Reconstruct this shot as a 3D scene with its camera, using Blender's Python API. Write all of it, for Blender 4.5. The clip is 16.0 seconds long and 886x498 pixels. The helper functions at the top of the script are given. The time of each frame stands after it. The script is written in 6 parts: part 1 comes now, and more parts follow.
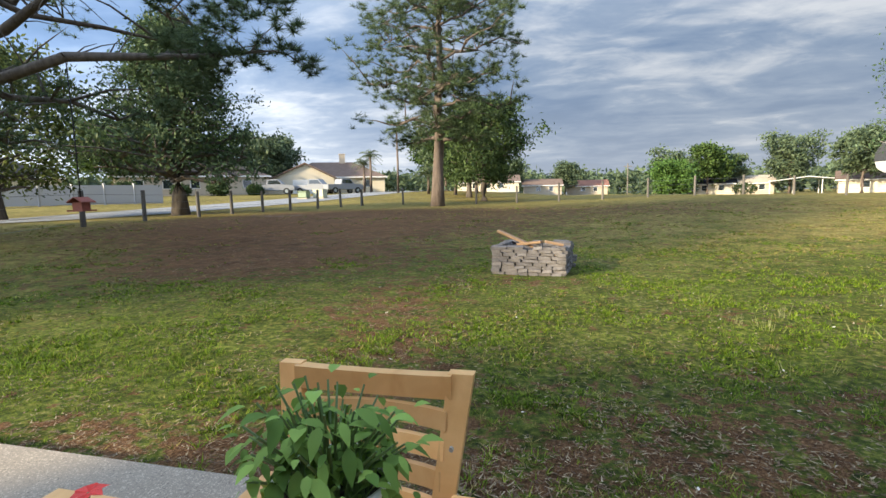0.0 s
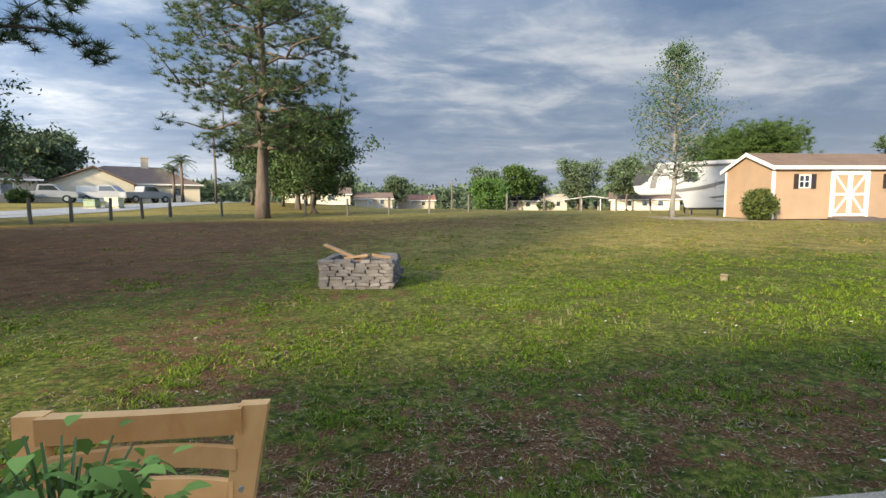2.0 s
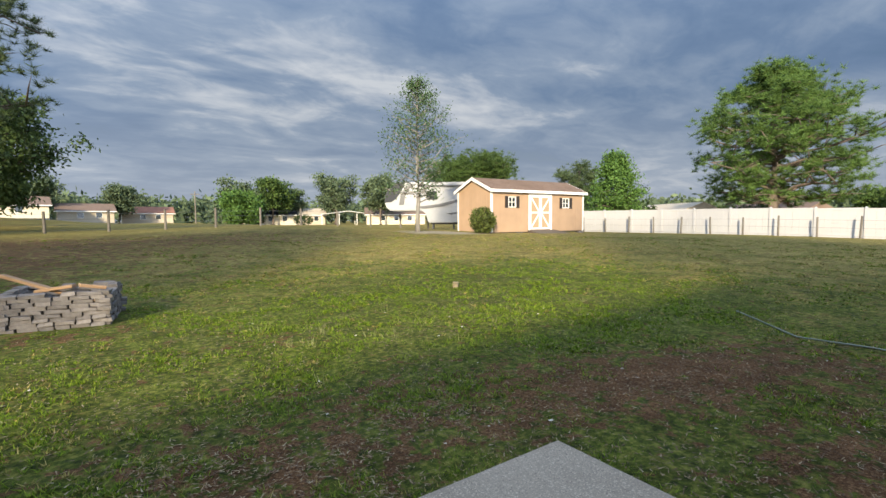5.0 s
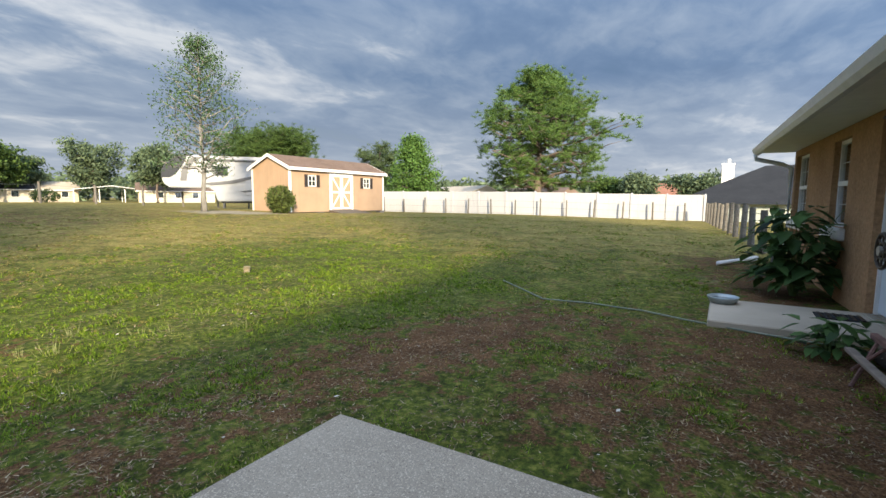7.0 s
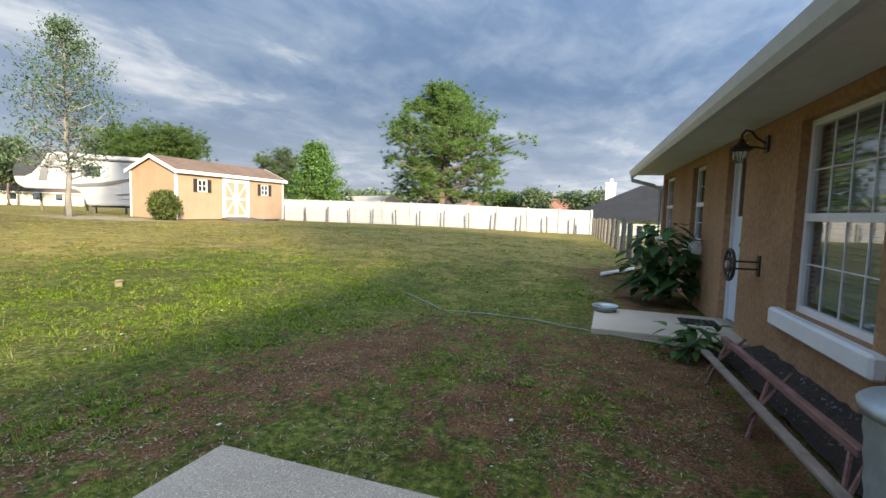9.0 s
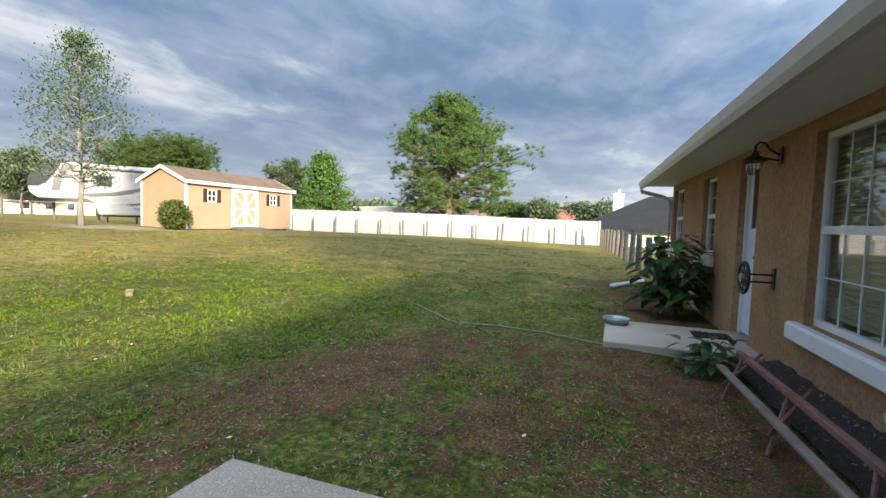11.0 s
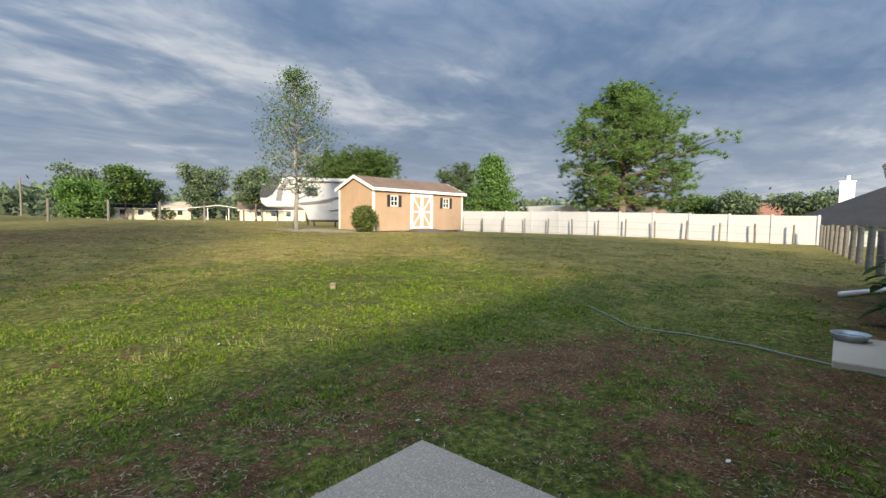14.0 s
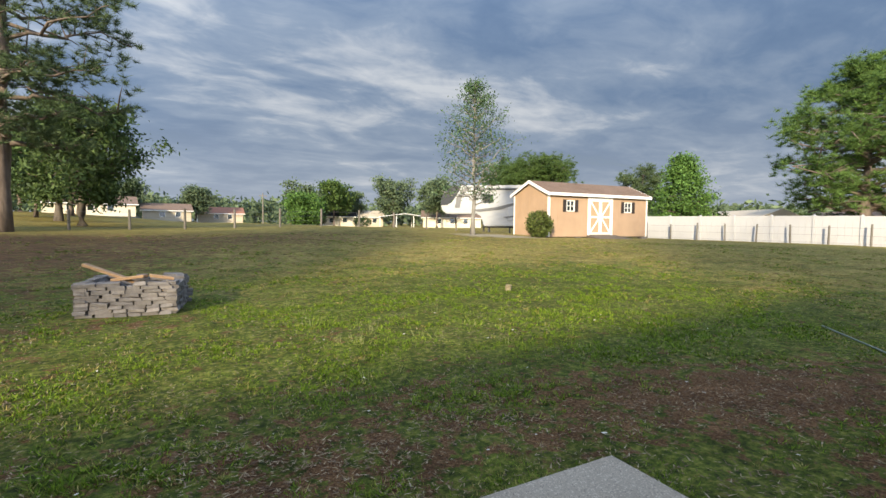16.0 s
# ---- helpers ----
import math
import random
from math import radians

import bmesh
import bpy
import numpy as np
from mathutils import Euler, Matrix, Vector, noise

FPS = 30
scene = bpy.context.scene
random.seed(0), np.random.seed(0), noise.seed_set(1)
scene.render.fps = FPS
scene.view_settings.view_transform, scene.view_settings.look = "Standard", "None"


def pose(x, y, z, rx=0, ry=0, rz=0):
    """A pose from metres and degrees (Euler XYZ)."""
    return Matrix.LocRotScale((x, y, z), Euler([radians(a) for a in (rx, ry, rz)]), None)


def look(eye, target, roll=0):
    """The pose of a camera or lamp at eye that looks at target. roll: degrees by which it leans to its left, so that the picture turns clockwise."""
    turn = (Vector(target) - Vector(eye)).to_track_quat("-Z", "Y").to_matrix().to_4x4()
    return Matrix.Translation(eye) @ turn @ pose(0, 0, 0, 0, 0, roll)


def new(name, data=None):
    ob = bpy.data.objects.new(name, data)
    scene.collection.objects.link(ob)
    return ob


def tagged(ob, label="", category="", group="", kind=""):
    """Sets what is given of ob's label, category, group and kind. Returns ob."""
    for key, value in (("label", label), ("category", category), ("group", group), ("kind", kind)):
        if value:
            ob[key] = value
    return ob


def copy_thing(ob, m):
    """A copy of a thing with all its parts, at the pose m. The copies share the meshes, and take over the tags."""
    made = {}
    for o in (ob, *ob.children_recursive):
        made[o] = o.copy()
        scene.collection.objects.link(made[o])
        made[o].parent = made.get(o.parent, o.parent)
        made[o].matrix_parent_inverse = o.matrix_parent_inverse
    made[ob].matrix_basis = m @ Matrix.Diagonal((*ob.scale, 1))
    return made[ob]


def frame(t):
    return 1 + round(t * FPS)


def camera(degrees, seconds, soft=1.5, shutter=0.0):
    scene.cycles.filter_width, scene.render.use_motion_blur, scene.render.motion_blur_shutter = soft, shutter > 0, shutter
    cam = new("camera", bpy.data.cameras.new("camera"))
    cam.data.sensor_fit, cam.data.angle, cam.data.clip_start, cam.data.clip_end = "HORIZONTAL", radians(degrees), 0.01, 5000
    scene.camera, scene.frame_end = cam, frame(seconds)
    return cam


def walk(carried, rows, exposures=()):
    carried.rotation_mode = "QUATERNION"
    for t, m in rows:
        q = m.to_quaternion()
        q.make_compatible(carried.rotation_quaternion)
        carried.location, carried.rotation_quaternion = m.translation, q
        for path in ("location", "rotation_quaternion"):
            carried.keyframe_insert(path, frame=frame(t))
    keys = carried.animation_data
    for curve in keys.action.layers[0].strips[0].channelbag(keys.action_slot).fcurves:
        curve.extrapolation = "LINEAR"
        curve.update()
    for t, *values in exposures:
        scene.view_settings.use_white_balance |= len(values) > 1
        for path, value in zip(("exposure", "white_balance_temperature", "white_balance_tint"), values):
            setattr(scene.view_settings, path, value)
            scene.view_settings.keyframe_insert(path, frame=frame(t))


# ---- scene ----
cam = camera(86.8, 16.0)
PATH = [
    (0, (-0.715, 0.405, 1.145), (-1.185, 2.336, 0.924), -1.3),
    (0.5, (-0.695, 0.393, 1.153), (-0.973, 2.362, 0.941), -1.1),
    (1, (-0.675, 0.385, 1.159), (-0.772, 2.372, 0.953), -0.8),
    (1.5, (-0.663, 0.418, 1.148), (-0.595, 2.408, 0.954), -0.4),
    (2, (-0.64, 0.416, 1.154), (-0.409, 2.395, 0.977), -0.4),
    (2.5, (-0.619, 0.431, 1.152), (-0.219, 2.384, 0.993), -0.3),
    (3, (-0.582, 0.419, 1.162), (-0.027, 2.335, 1.018), -0.3),
    (3.5, (-0.572, 0.435, 1.157), (0.126, 2.305, 1.03), -0.2),
    (6, (-0.562, 0.223, 1.245), (0.901, 1.576, 1.079), -0.2),
    (6.5, (-0.557, 0.2, 1.241), (1.042, 1.386, 1.046), 0.1),
    (7, (-0.532, 0.166, 1.24), (1.175, 1.187, 1.03), 0.4),
    (7.5, (-0.519, 0.15, 1.249), (1.262, 1.037, 1.05), 0.8),
    (8, (-0.513, 0.146, 1.261), (1.321, 0.924, 1.078), 1.3),
    (8.5, (-0.49, 0.138, 1.262), (1.389, 0.803, 1.096), 1.7),
    (11, (-0.479, 0.179, 1.272), (1.395, 0.867, 1.156), 1.9),
    (11.5, (-0.487, 0.196, 1.268), (1.344, 0.992, 1.157), 1.7),
    (12, (-0.493, 0.208, 1.27), (1.288, 1.111, 1.168), 1.5),
    (12.5, (-0.499, 0.218, 1.27), (1.231, 1.218, 1.173), 1.3),
    (13, (-0.49, 0.223, 1.26), (1.182, 1.316, 1.158), 1.1),
    (13.5, (-0.497, 0.23, 1.258), (1.105, 1.421, 1.14), 0.9),
    (14, (-0.509, 0.243, 1.258), (1.012, 1.535, 1.127), 0.7),
    (14.5, (-0.552, 0.242, 1.267), (0.875, 1.637, 1.13), 0.7),
    (15, (-0.574, 0.252, 1.266), (0.717, 1.774, 1.128), 0.5),
    (15.5, (-0.553, 0.281, 1.242), (0.574, 1.928, 1.112), 0.1),
    (16, (-0.463, 0.387, 1.159), (0.496, 2.139, 1.051), 0.6),
]
# the clip's camera darkens over the open lawn and brightens beside the house
EXPOSURES = [(0, 1.40), (1.5, 1.28), (3, 1.18), (6, 1.25), (7, 1.40), (8.5, 1.52), (11, 1.56), (12.2, 1.42), (13.5, 1.20), (16, 1.22)]
walk(cam, [(t, look(eye, target, roll)) for t, eye, target, roll in PATH], EXPOSURES)

# ---------------------------------------------------------------- light
SUN_AZ = math.radians(45)          # direction in which the light travels, from +x towards +y
SUN_EL = math.radians(18)
world = bpy.data.worlds.new("sky")
scene.world = world
world.use_nodes = True
wn, wl = world.node_tree.nodes, world.node_tree.links
wn.clear()
w_out = wn.new("ShaderNodeOutputWorld")
w_bg = wn.new("ShaderNodeBackground")
w_sky = wn.new("ShaderNodeTexSky")
w_sky.sky_type = "NISHITA"
w_sky.sun_disc = False
w_sky.sun_elevation = SUN_EL
w_sky.sun_rotation = math.radians(225)
w_sky.air_density, w_sky.dust_density, w_sky.ozone_density = 1.2, 1.5, 1.5
w_tc = wn.new("ShaderNodeTexCoord")
w_sep = wn.new("ShaderNodeSeparateXYZ")
wl.new(w_tc.outputs["Generated"], w_sep.inputs[0])


def wmath(op, a, b=None, clamp=False):
    n = wn.new("ShaderNodeMath")
    n.operation, n.use_clamp = op, clamp
    for i, v in enumerate((a, b)):
        if v is None:
            continue
        if isinstance(v, (int, float)):
            n.inputs[i].default_value = v
        else:
            wl.new(v, n.inputs[i])
    return n.outputs[0]


# a flat cloud deck overhead: the view direction projected on a plane
w_h = wmath("ADD", wmath("MAXIMUM", w_sep.outputs[2], 0.0), 0.13)
w_px = wmath("DIVIDE", w_sep.outputs[0], w_h)
w_py = wmath("DIVIDE", w_sep.outputs[1], w_h)
w_com = wn.new("ShaderNodeCombineXYZ")
wl.new(w_px, w_com.inputs[0])
wl.new(w_py, w_com.inputs[1])


def wnoise(scale, detail, rough, dist, loc, stretch=(1, 1, 1)):
    mp = wn.new("ShaderNodeMapping")
    mp.inputs["Location"].default_value = loc
    mp.inputs["Scale"].default_value = stretch
    mp.inputs["Rotation"].default_value = (0, 0, math.radians(-25))
    wl.new(w_com.outputs[0], mp.inputs[0])
    n = wn.new("ShaderNodeTexNoise")
    n.inputs["Scale"].default_value = scale
    n.inputs["Detail"].default_value = detail
    n.inputs["Roughness"].default_value = rough
    n.inputs["Distortion"].default_value = dist
    wl.new(mp.outputs[0], n.inputs["Vector"])
    return n.outputs[0]


def wramp(fac, stops):
    r = wn.new("ShaderNodeValToRGB")
    while len(r.color_ramp.elements) < len(stops):
        r.color_ramp.elements.new(0.5)
    for e, (p, c) in zip(r.color_ramp.elements, stops):
        e.position, e.color = p, (*c, 1)
    wl.new(fac, r.inputs[0])
    return r.outputs[0]


def wmix(fac, a, b):
    m = wn.new("ShaderNodeMix")
    m.data_type = "RGBA"
    for sock, v in ((m.inputs[0], fac), (m.inputs[6], a), (m.inputs[7], b)):
        if isinstance(v, (int, float)):
            sock.default_value = v
        elif isinstance(v, tuple):
            sock.default_value = (*v, 1)
        else:
            wl.new(v, sock)
    return m.outputs[2]


big = wnoise(0.42, 3, 0.5, 0.3, (3.1, 1.7, 0), (1, 1.2, 1))
fine = wnoise(1.5, 6, 0.55, 0.5, (0.4, 5.2, 0), (1, 1.35, 1))
puff = wnoise(4.2, 5, 0.6, 0.6, (2.4, 0.7, 0), (1, 1.5, 1))
mixn = wmath("ADD", wmath("ADD", wmath("MULTIPLY", big, 0.50), wmath("MULTIPLY", fine, 0.36)), wmath("MULTIPLY", puff, 0.14))
cloud = wramp(mixn, [(0.36, (0.145, 0.24, 0.425)), (0.45, (0.22, 0.325, 0.51)), (0.53, (0.37, 0.47, 0.63)), (0.62, (0.84, 0.88, 0.94))])
cover = wramp(mixn, [(0.30, (0.55, 0.55, 0.55)), (0.42, (0.94, 0.94, 0.94))])
horizon = wramp(w_sep.outputs[2], [(0.0, (0.55, 0.55, 0.55)), (0.10, (0.30, 0.30, 0.30)), (0.24, (0.0, 0.0, 0.0))])
# the sky's own light, far dimmer than the clouds in front of it
sky_dim = wn.new("ShaderNodeVectorMath")
sky_dim.operation = "SCALE"
sky_dim.inputs["Scale"].default_value = 0.10
wl.new(w_sky.outputs[0], sky_dim.inputs[0])
wc = wmix(cover, sky_dim.outputs[0], cloud)
wc = wmix(horizon, wc, (0.78, 0.83, 0.90))
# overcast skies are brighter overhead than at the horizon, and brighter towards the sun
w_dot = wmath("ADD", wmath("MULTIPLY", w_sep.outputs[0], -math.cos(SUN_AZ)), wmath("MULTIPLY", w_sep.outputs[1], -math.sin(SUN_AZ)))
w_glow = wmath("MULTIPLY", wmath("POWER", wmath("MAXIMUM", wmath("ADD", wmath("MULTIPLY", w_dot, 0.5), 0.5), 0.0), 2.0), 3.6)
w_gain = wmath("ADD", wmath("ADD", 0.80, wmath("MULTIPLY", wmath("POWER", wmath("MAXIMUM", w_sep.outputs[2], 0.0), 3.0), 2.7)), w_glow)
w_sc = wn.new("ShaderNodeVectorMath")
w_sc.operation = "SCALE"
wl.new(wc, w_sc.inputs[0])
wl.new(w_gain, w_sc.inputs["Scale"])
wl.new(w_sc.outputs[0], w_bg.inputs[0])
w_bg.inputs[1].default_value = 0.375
wl.new(w_bg.outputs[0], w_out.inputs[0])

sun = new("sun", bpy.data.lights.new("sun", "SUN"))
sun.data.energy, sun.data.angle, sun.data.color = 4.2, math.radians(4.0), (1.0, 0.85, 0.60)
sun.matrix_world = look((0, 0, 30), (math.cos(SUN_EL) * math.cos(SUN_AZ), math.cos(SUN_EL) * math.sin(SUN_AZ), 30 - math.sin(SUN_EL)))

# ---------------------------------------------------------------- materials
RNG = np.random.default_rng(7)


class Mat:
    """A node material built in short steps."""

    def __init__(self, name, rough=0.7, metal=0.0):
        self.m = bpy.data.materials.new(name)
        self.m.use_nodes = True
        self.n, self.l = self.m.node_tree.nodes, self.m.node_tree.links
        self.b = self.n["Principled BSDF"]
        self.b.inputs["Roughness"].default_value = rough
        self.b.inputs["Metallic"].default_value = metal
        self.tc = self.n.new("ShaderNodeTexCoord").outputs["Object"]

    def noise(self, scale, detail=4, rough=0.55, stretch=(1, 1, 1), vec=None, dist=0.0):
        mp = self.n.new("ShaderNodeMapping")
        mp.inputs["Scale"].default_value = stretch
        self.l.new(vec or self.tc, mp.inputs[0])
        t = self.n.new("ShaderNodeTexNoise")
        t.inputs["Scale"].default_value, t.inputs["Detail"].default_value = scale, detail
        t.inputs["Roughness"].default_value, t.inputs["Distortion"].default_value = rough, dist
        self.l.new(mp.outputs[0], t.inputs["Vector"])
        return t.outputs[0]

    def world(self):
        return self.n.new("ShaderNodeNewGeometry").outputs["Position"]

    def island(self):
        return self.n.new("ShaderNodeNewGeometry").outputs["Random Per Island"]

    def rand(self):
        return self.n.new("ShaderNodeObjectInfo").outputs["Random"]

    def ramp(self, fac, stops):
        r = self.n.new("ShaderNodeValToRGB")
        while len(r.color_ramp.elements) < len(stops):
            r.color_ramp.elements.new(0.5)
        for e, (p, c) in zip(r.color_ramp.elements, stops):
            c = (c, c, c) if isinstance(c, (int, float)) else c
            e.position, e.color = p, (*c, 1)
        self.l.new(fac, r.inputs[0])
        return r.outputs[0]

    def mix(self, fac, a, b, blend="MIX"):
        m = self.n.new("ShaderNodeMix")
        m.data_type, m.blend_type = "RGBA", blend
        for sock, v in ((m.inputs[0], fac), (m.inputs[6], a), (m.inputs[7], b)):
            if isinstance(v, (int, float)):
                sock.default_value = v
            elif isinstance(v, tuple):
                sock.default_value = (*v, 1)
            else:
                self.l.new(v, sock)
        return m.outputs[2]

    def math(self, op, a, b):
        n = self.n.new("ShaderNodeMath")
        n.operation = op
        for i, v in enumerate((a, b)):
            if isinstance(v, (int, float)):
                n.inputs[i].default_value = v
            else:
                self.l.new(v, n.inputs[i])
        return n.outputs[0]

    def color(self, c):
        if isinstance(c, tuple):
            self.b.inputs["Base Color"].default_value = (*c, 1)
        else:
            self.l.new(c, self.b.inputs["Base Color"])
        return self

    def roughness(self, r):
        self.l.new(r, self.b.inputs["Roughness"])
        return self

    def bump(self, h, strength=0.3, distance=0.01):
        b = self.n.new("ShaderNodeBump")
        b.inputs["Strength"].default_value, b.inputs["Distance"].default_value = strength, distance
        self.l.new(h, b.inputs["Height"])
        self.l.new(b.outputs[0], self.b.inputs["Normal"])
        return self


def plain(name, c, rough=0.6, metal=0.0, vary=0.25, scale=6.0, bump=0.0, fine=60.0):
    """Paint, plastic or metal with blotches, fine grain and slight wear."""
    m = Mat(name, rough, metal)
    lo, hi = tuple(v * (1 - vary) for v in c), tuple(min(1, v * (1 + vary * 0.6)) for v in c)
    base = m.ramp(m.noise(scale), [(0.3, lo), (0.7, hi)])
    g = m.noise(fine, 3)
    m.color(m.mix(0.25, base, m.ramp(g, [(0.3, lo), (0.7, hi)])))
    if bump:
        m.bump(g, bump, 0.004)
    return m.m


def wood(name, dark, light, rough=0.7, grain=(2, 2, 40), bump=0.3):
    m = Mat(name, rough)
    g = m.noise(3.0, 6, 0.6, grain, dist=0.6)
    base = m.ramp(g, [(0.3, dark), (0.7, light)])
    r = m.math("ADD", 0.75, m.math("MULTIPLY", m.rand(), 0.4))
    rr = m.n.new("ShaderNodeCombineColor")
    for i in range(3):
        m.l.new(r, rr.inputs[i])
    m.color(m.mix(1.0, base, rr.outputs[0], "MULTIPLY"))
    m.bump(g, bump, 0.003)
    return m.m


def leaf_mat(name, dark, light, rough=0.55):
    """Leaves: each one its own green, a little light passes through."""
    m = Mat(name, rough)
    m.b.inputs["Specular IOR Level"].default_value = 0.15
    c = m.ramp(m.island(), [(0.0, dark), (0.6, light), (1.0, tuple(min(1, v * 1.35) for v in light))])
    big = m.ramp(m.noise(0.6, 3), [(0.3, 0.72), (0.7, 1.15)])
    m.color(m.mix(1.0, c, big, "MULTIPLY"))
    tr = m.n.new("ShaderNodeBsdfTranslucent")
    m.l.new(c, tr.inputs[0])
    ad = m.n.new("ShaderNodeMixShader")
    ad.inputs[0].default_value = 0.3
    m.l.new(m.b.outputs[0], ad.inputs[1])
    m.l.new(tr.outputs[0], ad.inputs[2])
    m.l.new(ad.outputs[0], m.n["Material Output"].inputs[0])
    return m.m


def ground_mat():
    m = Mat("lawn_soil", 0.95)
    m.b.inputs["Specular IOR Level"].default_value = 0.1
    p = m.world()
    big = m.noise(0.22, 4, 0.6, vec=p)
    mid = m.noise(1.1, 5, 0.6, vec=p)
    tuft = m.noise(5.5, 5, 0.7, vec=p)
    fine = m.noise(17, 6, 0.75, vec=p)
    tiny = m.noise(60, 5, 0.75, vec=p)
    green = m.ramp(fine, [(0.36, (0.028, 0.038, 0.012)), (0.5, (0.08, 0.10, 0.016)), (0.64, (0.21, 0.20, 0.045))])
    straw = m.ramp(fine, [(0.34, (0.12, 0.09, 0.03)), (0.52, (0.26, 0.20, 0.06)), (0.68, (0.42, 0.34, 0.13))])
    soil = m.ramp(tiny, [(0.34, (0.045, 0.022, 0.012)), (0.52, (0.135, 0.066, 0.032)), (0.66, (0.28, 0.165, 0.085))])
    sand = m.ramp(tiny, [(0.3, (0.24, 0.20, 0.15)), (0.7, (0.40, 0.35, 0.28))])
    att = m.n.new("ShaderNodeVertexColor")
    att.layer_name = "wear"
    sp = m.n.new("ShaderNodeSeparateColor")
    m.l.new(att.outputs[0], sp.inputs[0])
    dry = m.math("ADD", sp.outputs[2], m.math("MULTIPLY", m.math("SUBTRACT", m.math("ADD", m.math("MULTIPLY", mid, 0.5), m.math("MULTIPLY", tuft, 0.5)), 0.5), 2.6))
    c = m.mix(m.ramp(dry, [(0.28, 0.0), (0.72, 0.9)]), green, straw)
    w1 = m.math("ADD", sp.outputs[0], m.math("MULTIPLY", m.math("SUBTRACT", tuft, 0.5), 3.6))
    c = m.mix(m.ramp(m.math("ADD", w1, m.math("MULTIPLY", m.math("SUBTRACT", fine, 0.5), 1.4)), [(0.36, 0.0), (0.56, 0.95)]), c, soil)
    w2 = m.math("ADD", sp.outputs[1], m.math("MULTIPLY", m.math("SUBTRACT", mid, 0.5), 1.0))
    c = m.mix(m.ramp(w2, [(0.45, 0.0), (0.8, 0.8)]), c, sand)
    c = m.mix(1.0, c, m.ramp(m.noise(3.2, 6, 0.7, vec=p), [(0.34, 0.6), (0.66, 1.25)]), "MULTIPLY")
    c = m.mix(1.0, c, m.ramp(big, [(0.35, 0.85), (0.65, 1.12)]), "MULTIPLY")
    m.color(c)
    m.bump(m.math("ADD", m.math("MULTIPLY", fine, 0.8), m.math("MULTIPLY", tiny, 0.4)), 0.8, 0.035)
    return m.m


def grass_mat(name, stops):
    """Blades: each its own shade, a little light passes through."""
    m = Mat(name, 0.6)
    m.b.inputs["Specular IOR Level"].default_value = 0.12
    c = m.ramp(m.island(), stops)
    c = m.mix(1.0, c, m.ramp(m.noise(1.6, 5, 0.65, vec=m.world()), [(0.32, 0.8), (0.68, 1.1)]), "MULTIPLY")
    m.color(c)
    tr = m.n.new("ShaderNodeBsdfTranslucent")
    m.l.new(c, tr.inputs[0])
    ad = m.n.new("ShaderNodeMixShader")
    ad.inputs[0].default_value = 0.3
    m.l.new(m.b.outputs[0], ad.inputs[1])
    m.l.new(tr.outputs[0], ad.inputs[2])
    m.l.new(ad.outputs[0], m.n["Material Output"].inputs[0])
    return m.m


def concrete_mat(name, lo, hi, speck=True):
    m = Mat(name, 0.9)
    p = m.world()
    base = m.ramp(m.noise(1.6, 5, vec=p), [(0.3, lo), (0.7, hi)])
    s = m.noise(110, 2, 0.8, vec=p)
    if speck:
        base = m.mix(m.ramp(s, [(0.56, 0.0), (0.62, 0.8)]), base, tuple(min(1, v * 1.7) for v in hi))
        base = m.mix(m.ramp(m.noise(90, 2, 0.8, vec=p, stretch=(1.3, 1, 1)), [(0.60, 0.0), (0.66, 0.75)]), base, tuple(v * 0.45 for v in lo))
    m.color(base)
    m.bump(s, 0.35, 0.004)
    return m.m


def stucco_mat():
    m = Mat("tan_stucco", 0.92)
    m.b.inputs["Specular IOR Level"].default_value = 0.2
    lumps = m.noise(22, 5, 0.65)
    f = m.noise(70, 5, 0.7)
    base = m.ramp(m.noise(1.4, 5, 0.6), [(0.3, (0.33, 0.185, 0.095)), (0.7, (0.47, 0.275, 0.145))])
    base = m.mix(m.ramp(m.noise(7, 5, 0.7), [(0.52, 0.0), (0.72, 0.45)]), base, (0.58, 0.39, 0.21))
    base = m.mix(m.ramp(m.noise(3.5, 5, 0.7, (1, 1, 0.35)), [(0.56, 0.0), (0.74, 0.5)]), base, (0.24, 0.135, 0.075))
    m.color(m.mix(1.0, base, m.ramp(lumps, [(0.35, 0.78), (0.65, 1.15)]), "MULTIPLY"))
    m.bump(m.math("ADD", m.math("MULTIPLY", lumps, 0.8), m.math("MULTIPLY", f, 0.4)), 1.0, 0.02)
    return m.m


def bark_mat(name, dark, light, scale=6):
    m = Mat(name, 0.95)
    g = m.noise(scale, 6, 0.65, (1, 1, 0.25))
    m.color(m.ramp(g, [(0.3, dark), (0.7, light)]))
    m.bump(g, 0.8, 0.04)
    return m.m


def roof_mat(name, lo, hi):
    m = Mat(name, 0.95)
    m.b.inputs["Specular IOR Level"].default_value = 0.15
    g = m.noise(18, 4, 0.7, (1, 1, 1))
    base = m.ramp(g, [(0.3, lo), (0.7, hi)])
    m.color(m.mix(m.ramp(m.noise(1.2, 4), [(0.4, 0.0), (0.7, 0.4)]), base, tuple(v * 0.75 for v in lo)))
    m.bump(g, 0.5, 0.02)
    return m.m


def glass_mat(name, tint=(0.03, 0.04, 0.045), rough=0.04):
    m = Mat(name, rough)
    m.color(m.ramp(m.noise(2.0, 3), [(0.3, tuple(v * 0.7 for v in tint)), (0.7, tint)]))
    m.b.inputs["Specular IOR Level"].default_value = 0.9
    m.b.inputs["Coat Weight"].default_value = 0.6
    m.b.inputs["Coat Roughness"].default_value = 0.02
    return m.m


